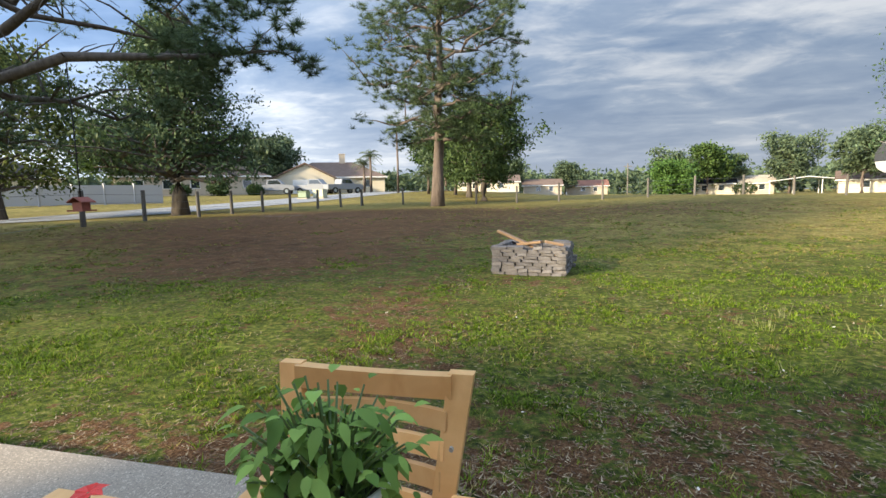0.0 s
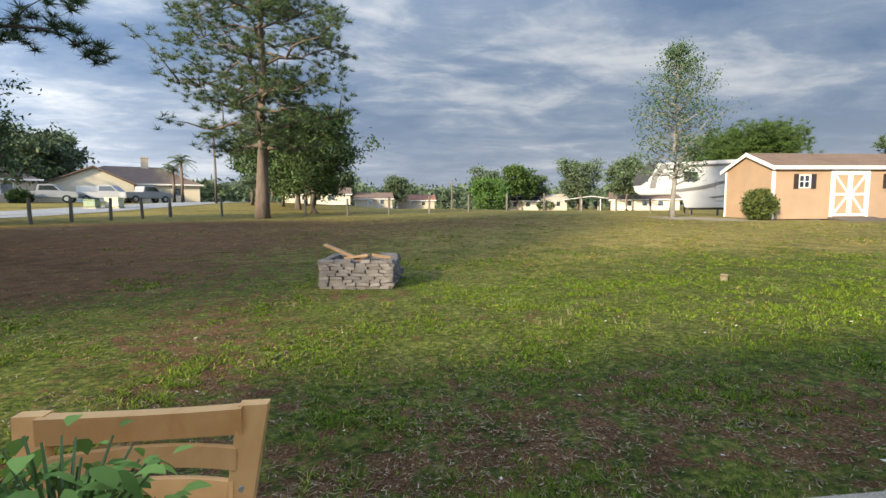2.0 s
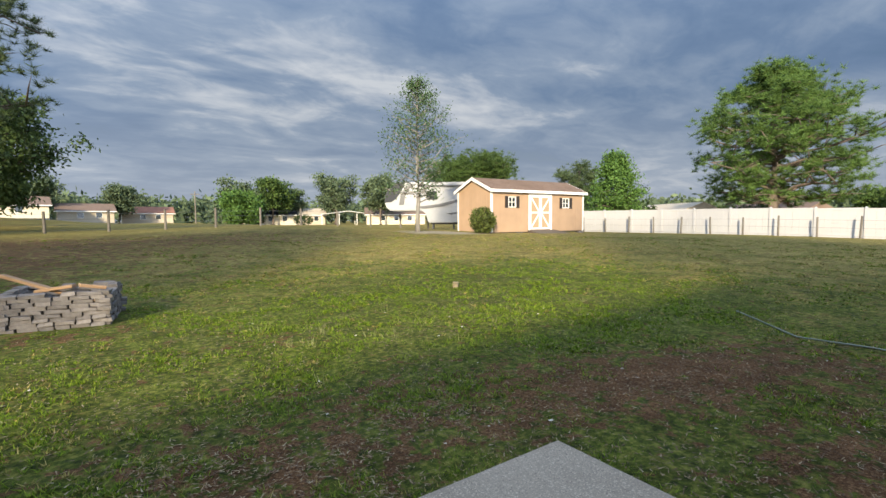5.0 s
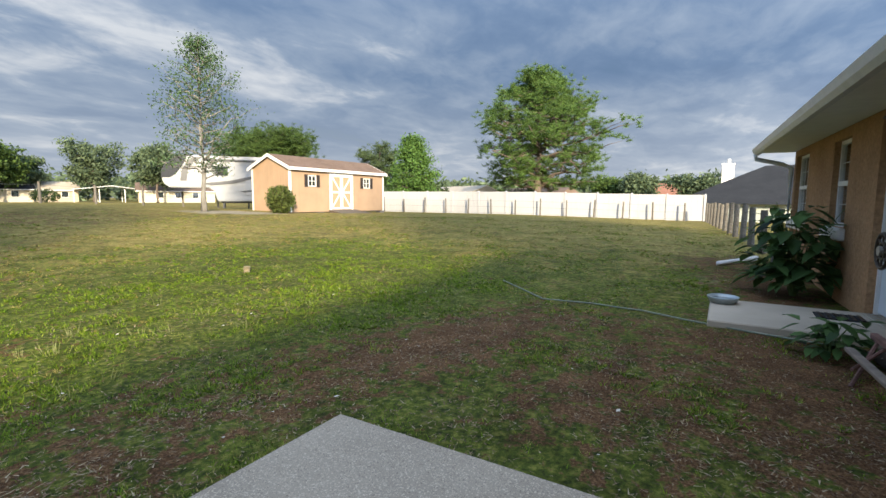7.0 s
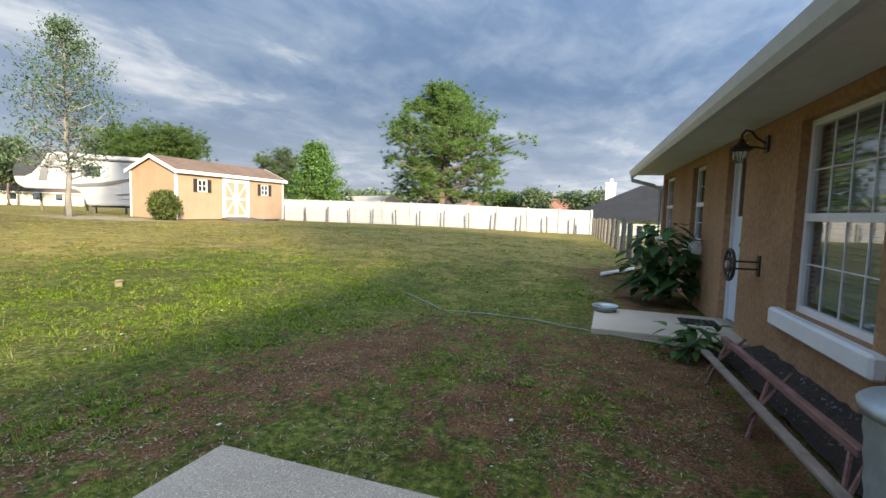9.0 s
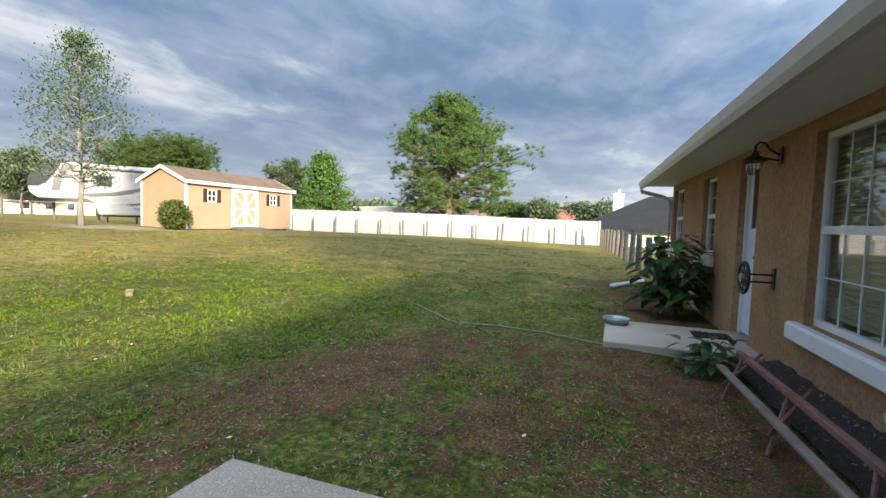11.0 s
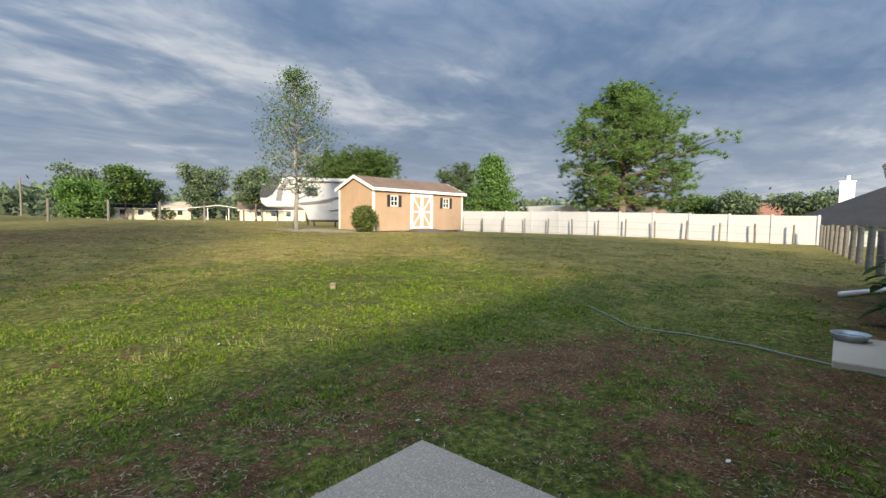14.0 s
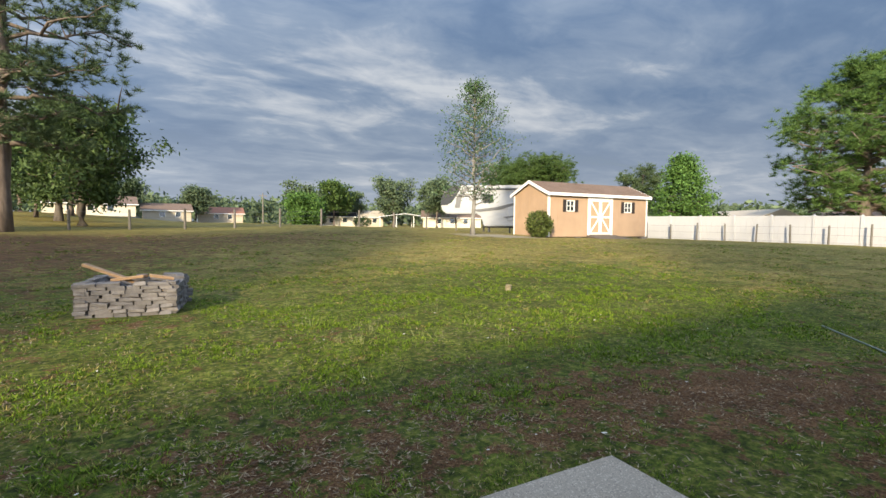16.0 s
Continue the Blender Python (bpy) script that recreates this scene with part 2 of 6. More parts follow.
M_GROUND = ground_mat()
M_GRASS = grass_mat("grass_blade", [(0.0, (0.04, 0.07, 0.008)), (0.45, (0.115, 0.19, 0.012)), (0.85, (0.20, 0.285, 0.02)), (1.0, (0.31, 0.34, 0.05))])
M_GRASS_DRY = grass_mat("dry_blade", [(0.0, (0.12, 0.095, 0.025)), (0.5, (0.29, 0.235, 0.07)), (1.0, (0.48, 0.39, 0.15))])
M_PATIO = concrete_mat("exposed_aggregate", (0.235, 0.193, 0.145), (0.325, 0.27, 0.205))
M_SLAB = concrete_mat("smooth_concrete", (0.37, 0.31, 0.235), (0.47, 0.395, 0.305), False)
M_ASPHALT = concrete_mat("pale_asphalt", (0.19, 0.19, 0.19), (0.26, 0.26, 0.255))
M_STUCCO = stucco_mat()
M_WHITE = plain("white_paint", (0.76, 0.74, 0.71), 0.5, vary=0.10)
M_VINYL = plain("white_vinyl", (0.40, 0.395, 0.40), 0.45, vary=0.07, scale=0.7)
M_SOFFIT = plain("soffit_grey", (0.72, 0.71, 0.68), 0.6, vary=0.1)
M_GUTTER = plain("gutter_grey", (0.55, 0.56, 0.57), 0.4, vary=0.15)
M_GLASS = glass_mat("window_glass")
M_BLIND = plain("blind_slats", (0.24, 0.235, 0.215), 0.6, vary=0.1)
M_DARK = plain("near_black", (0.02, 0.02, 0.02), 0.9)
M_SIDING = plain("tan_siding", (0.36, 0.245, 0.16), 0.8, vary=0.12, scale=1.5)
M_SHINGLE = roof_mat("brown_shingle", (0.13, 0.09, 0.07), (0.22, 0.16, 0.13))
M_SHINGLE_GREY = roof_mat("charcoal_shingle", (0.018, 0.019, 0.022), (0.042, 0.044, 0.048))
M_SHINGLE_RED = roof_mat("red_brown_shingle", (0.22, 0.10, 0.07), (0.32, 0.16, 0.11))
M_SHUTTER = plain("dark_shutter", (0.03, 0.022, 0.02), 0.6)
M_STONE = None
M_POST = wood("weathered_post", (0.075, 0.066, 0.054), (0.18, 0.16, 0.135))
M_WIRE = plain("fence_wire", (0.18, 0.18, 0.17), 0.5, 0.7)
M_CHAIR = wood("honey_wood", (0.72, 0.38, 0.13), (0.86, 0.50, 0.20), 0.5, (3, 3, 3), 0.12)
M_BENCH = wood("faded_redwood", (0.11, 0.05, 0.038), (0.25, 0.125, 0.095), 0.8)
M_BENCH_GREY = wood("greyed_board", (0.14, 0.10, 0.075), (0.30, 0.235, 0.18), 0.8)
M_LOG = wood("split_wood", (0.28, 0.16, 0.08), (0.52, 0.34, 0.19), 0.85)
M_ZINC = plain("galvanised_steel", (0.40, 0.44, 0.44), 0.42, 0.55, vary=0.3, scale=9)
M_BRONZE = plain("dark_bronze", (0.06, 0.045, 0.035), 0.45, 0.6)
M_MULCH = plain("dark_mulch", (0.04, 0.027, 0.02), 0.98, vary=0.6, scale=25, bump=0.9, fine=90)
M_RV = plain("gloss_white", (0.26, 0.27, 0.29), 0.35, vary=0.06)
M_RV_DARK = plain("dark_cap", (0.02, 0.024, 0.034), 0.25)
M_RV_DARK.node_tree.nodes["Principled BSDF"].inputs["Specular IOR Level"].default_value = 0.2
M_RV_GREY = plain("grey_swoosh", (0.055, 0.058, 0.068), 0.3)
M_TYRE = plain("tyre_rubber", (0.02, 0.02, 0.02), 0.9)
M_BARK = bark_mat("pine_bark", (0.07, 0.052, 0.042), (0.18, 0.14, 0.115))
M_BARK_DARK = bark_mat("oak_bark", (0.05, 0.04, 0.032), (0.15, 0.125, 0.10))
M_BARK_PALE = bark_mat("pale_bark", (0.13, 0.12, 0.105), (0.27, 0.255, 0.23), 9)
M_NEEDLE = leaf_mat("pine_needles", (0.035, 0.058, 0.03), (0.10, 0.14, 0.062))
# lit copy of the needles: the big pine's sunlight is put into the green
M_NEEDLE_LIT = leaf_mat("sunlit_pine_needles", (0.035, 0.075, 0.018), (0.12, 0.195, 0.05))
M_CEDAR = leaf_mat("dark_cedar_leaves", (0.032, 0.056, 0.028), (0.085, 0.125, 0.055))
M_NEEDLE_MID = leaf_mat("mid_pine_needles", (0.03, 0.055, 0.016), (0.085, 0.135, 0.034))
M_OAK = leaf_mat("dark_oak_leaves", (0.014, 0.028, 0.010), (0.045, 0.075, 0.022))
M_LIME = leaf_mat("lime_leaves", (0.04, 0.085, 0.018), (0.105, 0.19, 0.045))
M_OLIVE = leaf_mat("olive_oak_leaves", (0.035, 0.06, 0.022), (0.09, 0.135, 0.045))
M_YOUNG = leaf_mat("young_tree_leaves", (0.03, 0.06, 0.026), (0.085, 0.14, 0.06))
# far foliage: distance haze is put into the colour as a paler green
M_FAR = leaf_mat("hazed_leaves", (0.05, 0.075, 0.045), (0.12, 0.16, 0.085))
M_SHRUB = leaf_mat("shrub_leaves", (0.03, 0.045, 0.015), (0.12, 0.15, 0.04))
M_BROAD = leaf_mat("broad_leaves", (0.03, 0.065, 0.02), (0.09, 0.16, 0.05), 0.45)
M_POTLEAF = leaf_mat("pot_plant_leaves", (0.10, 0.19, 0.035), (0.26, 0.40, 0.09), 0.5)
M_PALM = leaf_mat("palm_fronds", (0.05, 0.075, 0.035), (0.14, 0.17, 0.08))
M_RED = plain("red_petal", (0.72, 0.035, 0.02), 0.5, vary=0.2)
M_HOSE = plain("garden_hose", (0.19, 0.22, 0.165), 0.55)
M_CREAM = plain("cream_siding", (0.62, 0.55, 0.42), 0.8, vary=0.08, scale=0.6)
M_BEIGE = plain("beige_siding", (0.46, 0.39, 0.30), 0.8, vary=0.1, scale=0.6)
M_GREYSIDE = plain("pale_green_grey_siding", (0.42, 0.46, 0.42), 0.8, vary=0.06, scale=0.6)
M_UTIL = plain("utility_cream", (0.55, 0.55, 0.38), 0.5)
M_UTILG = plain("utility_green", (0.20, 0.26, 0.16), 0.5)


def stone_mat():
    m = Mat("grey_paver", 0.92)
    base = m.ramp(m.noise(7, 5, 0.65), [(0.3, (0.12, 0.11, 0.105)), (0.7, (0.25, 0.235, 0.225))])
    t = m.ramp(m.rand(), [(0.0, (0.72, 0.70, 0.70)), (0.5, (0.95, 0.92, 0.9)), (1.0, (1.15, 1.1, 1.06))])
    m.color(m.mix(1.0, base, t, "MULTIPLY"))
    m.bump(m.noise(38, 6, 0.7), 0.8, 0.012)
    return m.m


M_STONE = stone_mat()

# ---------------------------------------------------------------- mesh helpers


def sstep(a, b, v):
    u = np.clip((v - a) / (b - a), 0, 1)
    return u * u * (3 - 2 * u)


def gz(x, y):
    return float(ground_z(x, y))


def mesh_from(name, verts, faces, mats, smooth=False):
    me = bpy.data.meshes.new(name)
    me.from_pydata([tuple(v) for v in verts], [], faces)
    for mt in (mats if isinstance(mats, (list, tuple)) else [mats]):
        me.materials.append(mt)
    if smooth:
        me.polygons.foreach_set("use_smooth", [True] * len(me.polygons))
    me.update()
    return me


def soup(name, tri, mat):
    """A mesh from an (n, k, 3) array: n separate faces of k corners."""
    n, k, _ = tri.shape
    me = bpy.data.meshes.new(name)
    me.vertices.add(n * k)
    me.vertices.foreach_set("co", tri.reshape(-1).astype(np.float32))
    me.loops.add(n * k)
    me.loops.foreach_set("vertex_index", np.arange(n * k, dtype=np.int32))
    me.polygons.add(n)
    me.polygons.foreach_set("loop_start", np.arange(0, n * k, k, dtype=np.int32))
    me.polygons.foreach_set("loop_total", np.full(n, k, np.int32))
    me.materials.append(mat)
    me.update()
    me.validate()
    return me


def empty(name, m=None):
    ob = new(name)
    if m is not None:
        ob.matrix_world = m
    ob.empty_display_size = 0.1
    return ob


def part(name, bm, mat, parent=None, label="", smooth=False):
    """Link a bmesh as one mesh object under a thing or a part."""
    me = bpy.data.meshes.new(name)
    bm.to_mesh(me)
    bm.free()
    me.materials.append(mat)
    if smooth:
        me.polygons.foreach_set("use_smooth", [True] * len(me.polygons))
    ob = new(name, me)
    if parent is not None:
        ob.parent = parent
    if label:
        ob["label"] = label
    return ob


def child(name, me, parent, label=""):
    ob = new(name, me)
    ob.parent = parent
    if label:
        ob["label"] = label
    return ob


def box(bm, x0, x1, y0, y1, z0, z1, bev=0.0, m=None):
    g = bmesh.ops.create_cube(bm, size=1.0)
    vs = g["verts"]
    bmesh.ops.scale(bm, vec=(x1 - x0, y1 - y0, z1 - z0), verts=vs)
    bmesh.ops.translate(bm, vec=((x0 + x1) / 2, (y0 + y1) / 2, (z0 + z1) / 2), verts=vs)
    if bev > 0:
        es = list({e for v in vs for e in v.link_edges})
        r = bmesh.ops.bevel(bm, geom=es, offset=bev, segments=1, affect="EDGES")
        vs = [v for v in bm.verts if v in set(r["verts"])] or vs
    if m is not None:
        seen = set()
        stack = [v for v in vs if v.is_valid]
        while stack:
            v = stack.pop()
            if v in seen:
                continue
            seen.add(v)
            stack += [e.other_vert(v) for e in v.link_edges]
        bmesh.ops.transform(bm, matrix=m, verts=list(seen))
    return bm


def bx(*a, **k):
    return box(bmesh.new(), *a, **k)


def cyl(bm, a, b, r0, r1=None, seg=10):
    a, b = Vector(a), Vector(b)
    d = b - a
    m = Matrix.Translation((a + b) / 2) @ d.to_track_quat("Z", "Y").to_matrix().to_4x4()
    bmesh.ops.create_cone(bm, cap_ends=True, segments=seg, radius1=r0, radius2=r0 if r1 is None else r1, depth=d.length, matrix=m)
    return bm


def lathe(bm, prof, seg=20, c=(0, 0, 0)):
    """Turn a profile of (radius, height) round the z axis."""
    rings = []
    for r, z in prof:
        rings.append([bm.verts.new((c[0] + r * math.cos(6.28318 * i / seg), c[1] + r * math.sin(6.28318 * i / seg), c[2] + z)) for i in range(seg)])
    for a, b in zip(rings, rings[1:]):
        for i in range(seg):
            bm.faces.new((a[i], a[(i + 1) % seg], b[(i + 1) % seg], b[i]))
    for rr in (rings[0], rings[-1]):
        try:
            bm.faces.new(rr)
        except ValueError:
            pass
    bmesh.ops.recalc_face_normals(bm, faces=bm.faces)
    return bm


def tube(verts, faces, pts, radii, seg=7):
    """Append a tapered tube along a polyline to vertex and face lists."""
    base = len(verts)
    pts = [Vector(p) for p in pts]
    for i, p in enumerate(pts):
        d = (pts[min(i + 1, len(pts) - 1)] - pts[max(i - 1, 0)]).normalized()
        q = d.to_track_quat("Z", "Y")
        for k in range(seg):
            a = 2 * math.pi * k / seg
            verts.append(p + q @ Vector((math.cos(a) * radii[i], math.sin(a) * radii[i], 0)))
    for i in range(len(pts) - 1):
        for k in range(seg):
            a, b = base + i * seg + k, base + i * seg + (k + 1) % seg
            faces.append((a, b, b + seg, a + seg))
    faces.append(tuple(base + (len(pts) - 1) * seg + k for k in range(seg)))
    faces.append(tuple(base + k for k in reversed(range(seg))))


def rand_unit(rng, n):
    v = rng.normal(size=(n, 3))
    return v / np.linalg.norm(v, axis=1)[:, None]


def leaf_quads(rng, centres, per, spread, size, flat=0.6):
    """Small diamond leaves scattered round the centres: an (n, 4, 3) array."""
    c = np.repeat(centres, per, axis=0)
    n = len(c)
    c = c + rng.normal(size=(n, 3)) * spread * np.array([1, 1, flat])
    u = rand_unit(rng, n)
    w = np.cross(u, rand_unit(rng, n))
    w /= np.linalg.norm(w, axis=1)[:, None] + 1e-9
    s = size * rng.uniform(0.6, 1.35, size=(n, 1))
    return np.stack([c - u * s, c + w * s * 0.45, c + u * s, c - w * s * 0.45], axis=1)


def needle_tufts(rng, centres, per, tufts, spread, length, flat=0.55):
    """Pine needles: thin triangles that fan out from many small tufts."""
    t = np.repeat(centres, tufts, axis=0)
    t = t + rng.normal(size=t.shape) * spread * np.array([1, 1, flat])
    c = np.repeat(t, per, axis=0)
    n = len(c)
    u = rand_unit(rng, n)
    u[:, 2] = u[:, 2] * 0.7 + 0.25
    w = np.cross(u, rand_unit(rng, n))
    w /= np.linalg.norm(w, axis=1)[:, None] + 1e-9
    s = length * rng.uniform(0.6, 1.2, size=(n, 1))
    return np.stack([c - w * s * 0.04, c + w * s * 0.04, c + u * s], axis=1)


def tree(name, base, height, radius, crown_from, label, leaves, bark, mode="leaf", trunk_r=0.2, limbs=26, rise=0.35,
         profile="round", size=0.1, per=26, spread=0.35, lean=(0, 0), seed=1, sub=3, tufts=5, droop=0.0, category="tree", squash=0.7, group=""):
    """A tree: tapered trunk, limbs that leave it all the way up, twigs, and leaves in clumps at the twigs."""
    rng = np.random.default_rng(seed)
    x, y = base
    z = gz(x, y) - 0.12
    root = empty(name, Matrix.Translation((x, y, z)))
    verts, faces = [], []
    n = 9
    tp, tr = [], []
    for i in range(n):
        f = i / (n - 1)
        wob = rng.normal(size=2) * 0.02 * height * f * (1 - f)
        tp.append(Vector((lean[0] * f + wob[0], lean[1] * f + wob[1], height * 0.97 * f)))
        tr.append(trunk_r * (1.35 if i == 0 else 1.0) * (1 - f) ** 0.75 + 0.012)
    tube(verts, faces, tp, tr, 10)
    trunk = child("trunk", mesh_from("trunk", verts, faces, bark, True), root)
    verts, faces, clumps = [], [], []
    for i in range(limbs):
        f = crown_from + (0.96 - crown_from) * ((i + rng.uniform(0, 0.8)) / limbs)
        g = (f - crown_from) / (1 - crown_from)
        if profile == "round":
            r = math.sqrt(max(0.03, 1 - (2 * g - 0.85) ** 2 / 1.4))
        elif profile == "bell":
            r = (0.78 + 0.9 * g) if g < 0.25 else 1.0 * max(0.12, 1 - ((g - 0.25) / 0.78) ** 1.5) + 0.08
        elif profile == "cone":
            r = 1.05 - 0.95 * g
        elif profile == "umbrella":
            r = 0.45 + 0.6 * math.sin(min(1, g * 1.1) * 2.2)
        else:                                     # tall oval
            r = max(0.05, math.sin(math.pi * (0.13 + 0.87 * g) ** 0.62))
        r *= radius * rng.uniform(0.72, 1.08)
        az = i * 2.39996 + rng.uniform(-0.5, 0.5)
        k = f * (n - 1)
        j = min(int(k), n - 2)
        p0 = tp[j].lerp(tp[j + 1], k - j)
        up = rise * (0.4 + g) * rng.uniform(0.6, 1.4)
        d = Vector((math.cos(az), math.sin(az), up))
        pts = [p0]
        for s in range(1, 6):
            q = s / 5
            pts.append(p0 + d * r * q + Vector((0, 0, -droop * r * q * q)) + Vector(rng.normal(size=3)) * 0.05 * r)
        r0 = max(0.02, trunk_r * (1 - f) ** 0.7 * 0.5)
        tube(verts, faces, pts, [r0 * (1 - 0.85 * s / 5) + 0.006 for s in range(6)], 5)
        for s in range(sub):
            q = rng.uniform(0.35, 1.0)
            kk = q * 5
            jj = min(int(kk), 4)
            b0 = pts[jj].lerp(pts[jj + 1], kk - jj)
            side = Vector(rng.normal(size=3)) * 0.26 * r
            side.z = abs(side.z) * 0.6
            e0 = b0 + side
            tube(verts, faces, [b0, b0.lerp(e0, 0.5) + Vector((0, 0, 0.03 * r)), e0], [r0 * 0.35 + 0.005, r0 * 0.22 + 0.004, 0.004], 4)
            clumps.append(e0)
        clumps.append(pts[-1])
        clumps.append(pts[4])
    child("branchwork", mesh_from("branchwork", verts, faces, bark, True), root)
    cl = np.array([tuple(c) for c in clumps])
    if mode == "needle":
        arr = needle_tufts(rng, cl, per, tufts, spread, size, squash)
    else:
        arr = leaf_quads(rng, cl, per, spread, size, squash)
    child("crown", soup("crown", arr, leaves), root)
    return tagged(root, label, category, group)


def palm(base, height, label, seed=1, frond=2.0, r=0.17):
    rng = np.random.default_rng(seed)
    x, y = base
    root = empty("palm_tree", Matrix.Translation((x, y, gz(x, y) - 0.1)))
    verts, faces = [], []
    tube(verts, faces, [(0, 0, 0), (0.05, 0, height * 0.5), (0, 0.05, height)], [r * 1.2, r, r * 0.9], 9)
    child("trunk", mesh_from("trunk", verts, faces, M_BARK, True), root)
    quads = []
    for i in range(26):
        az, el = i * 2.39996, rng.uniform(-0.5, 1.1)
        for s in range(9):
            q = (s + 1) / 9
            L = frond * q
            p = np.array([math.cos(az) * L * math.cos(el), math.sin(az) * L * math.cos(el), height + L * math.sin(el) - 0.45 * L * q])
            side = np.array([-math.sin(az), math.cos(az), 0.0])
            out = np.array([math.cos(az), math.sin(az), -0.3]) * 0.18
            for sg in (-1, 1):
                tip = p + side * sg * frond * 0.32 * math.sin(0.4 + 2.4 * q) + out + np.array([0, 0, -0.12])
                quads.append([p, p + out * 0.6, tip, tip - out * 0.3])
    child("fronds", soup("fronds", np.array(quads), M_PALM), root)
    return tagged(root, label, "palm tree")


def bush(name, base, r, h, label, mat, seed=1, n=500, size=0.06, z=None, category="bush"):
    """A shrub: a few stems and many leaves with an uneven outline."""
    rng = np.random.default_rng(seed)
    x, y = base
    root = empty(name, Matrix.Translation((x, y, (gz(x, y) if z is None else z) - 0.02)))
    verts, faces = [], []
    tips = []
    for i in range(12):
        a = i * 2.39996
        q = rng.uniform(0.35, 0.95)
        tip = (math.cos(a) * r * q * 0.8, math.sin(a) * r * q * 0.8, h * rng.uniform(0.45, 0.9))
        tube(verts, faces, [(math.cos(a) * 0.05, math.sin(a) * 0.05, 0), (tip[0] * 0.5, tip[1] * 0.5, tip[2] * 0.6), tip], [0.015, 0.01, 0.005], 4)
        tips.append(tip)
    child("stems", mesh_from("stems", verts, faces, M_BARK_DARK), root)
    u = rand_unit(rng, n)
    c = u * rng.uniform(0.7, 1.06, size=(n, 1)) * np.array([r, r, h * 0.5]) + np.array([0, 0, h * 0.52])
    child("foliage", soup("foliage", leaf_quads(rng, c, 4, size * 0.9, size, 1.0), mat), root)
    return tagged(root, label, category)

# ---------------------------------------------------------------- ground


def rise_west(x, y):
    d = np.hypot(x + 1, y)
    return 1.5 * sstep(30, 72, d) * (1 - sstep(-18, 6, x))


def ground_z(x, y):
    x, y = np.asarray(x, float), np.asarray(y, float)
    d = np.hypot(x + 1, y)
    z = 0.42 * sstep(6, 20, d) * (0.35 + 0.65 * sstep(0, 14, y)) * (1 - 0.35 * sstep(18, 32, x))
    z = z + 0.33 * np.exp(-((x - 9.5) / 9) ** 2) * sstep(14, 25, y)
    return z + 0.13 * sstep(18, 30, y) * (1 - sstep(10, 22, x)) + rise_west(x, y)


# worn places: x, y, radius along x, radius along y, strength
SOIL = [(2.3, 2.45, 1.2, 0.5, 0.75), (3.4, 2.0, 1.1, 0.5, 0.7), (2.75, 0.75, 0.9, 0.6, 0.55), (3.3, -0.5, 3.0, 0.62, 0.8), (7.9, -0.4, 2.6, 0.7, 0.7), (4.4, 1.3, 0.8, 0.8, 0.45),
        (-1.85, 3.4, 0.5, 1.3, 0.6), (-2.5, 5.2, 0.7, 1.4, 0.55), (-0.2, 2.5, 1.1, 0.5, 0.5), (-2.0, 2.15, 1.5, 0.28, 0.75), (-8.0, 11.0, 4.5, 3.5, 0.75), (-5.0, 8.6, 2.4, 1.4, 0.5),
        (-13.0, 16.0, 5.5, 6.0, 0.75), (-9.0, 22.0, 7.0, 5.0, 0.7), (2.0, 20.0, 9.0, 4.5, 0.5), (-4.0, 14.5, 5.0, 3.5, 0.5), (0.9, 3.2, 1.6, 0.5, 0.34), (-1.2, 6.6, 1.2, 0.4, 0.4),
        (0.7, 5.2, 0.6, 0.35, 0.35), (10.2, 0.4, 1.6, 0.7, 0.5), (-6.5, 7.0, 2.4, 1.8, 0.55), (2.2, 0.9, 0.5, 0.5, 0.35), (4.0, 0.2, 0.6, 0.6, 0.4)]
SAND = [(-13.5, 20.0, 2.5, 1.2, 0.7), (-10.0, 26.5, 4.5, 1.2, 0.75), (14.0, 19.0, 3.5, 0.8, 0.85), (12.8, 20.6, 2.4, 1.3, 0.9), (8.2, 0.4, 1.2, 0.5, 0.5),
        (19.0, 18.3, 4.0, 0.5, 0.4), (-16.0, 15.0, 1.5, 2.0, 0.35)]


# places where the grass stays lush: x, y, radius along x, radius along y, strength
LUSH = [(3.5, 5.6, 3.2, 1.6, 0.7), (-3.6, 3.2, 1.6, 0.9, 0.6), (1.75, 1.5, 0.5, 0.45, 0.6), (6.5, 8.0, 3.0, 2.0, 0.35), (4.0, 3.6, 2.5, 0.6, 0.4)]


def dryness(x, y):
    """How far the lawn has turned to straw: more with distance from the house, less where it stays lush."""
    x, y = np.asarray(x, float), np.asarray(y, float)
    d = np.hypot(x + 1, y)
    return np.clip(0.27 + 0.43 * sstep(6, 16, d) - wear(LUSH, x, y), 0, 1)


def wear(spots, x, y):
    w = np.zeros_like(np.asarray(x, float))
    for cx, cy, rx, ry, s in spots:
        w = w + s * np.exp(-((x - cx) / rx) ** 2 - ((y - cy) / ry) ** 2)
    return np.clip(w, 0, 1)


def stretch_axis(lo, hi, step, far):
    a = list(np.arange(lo, hi + step, step))
    s, v = step, a[-1]
    while v < far:
        s *= 1.16
        v += s
        a.append(v)
    s, v, b = step, a[0], []
    while v > -far:
        s *= 1.16
        v -= s
        b.append(v)
    return np.array(b[::-1] + a)


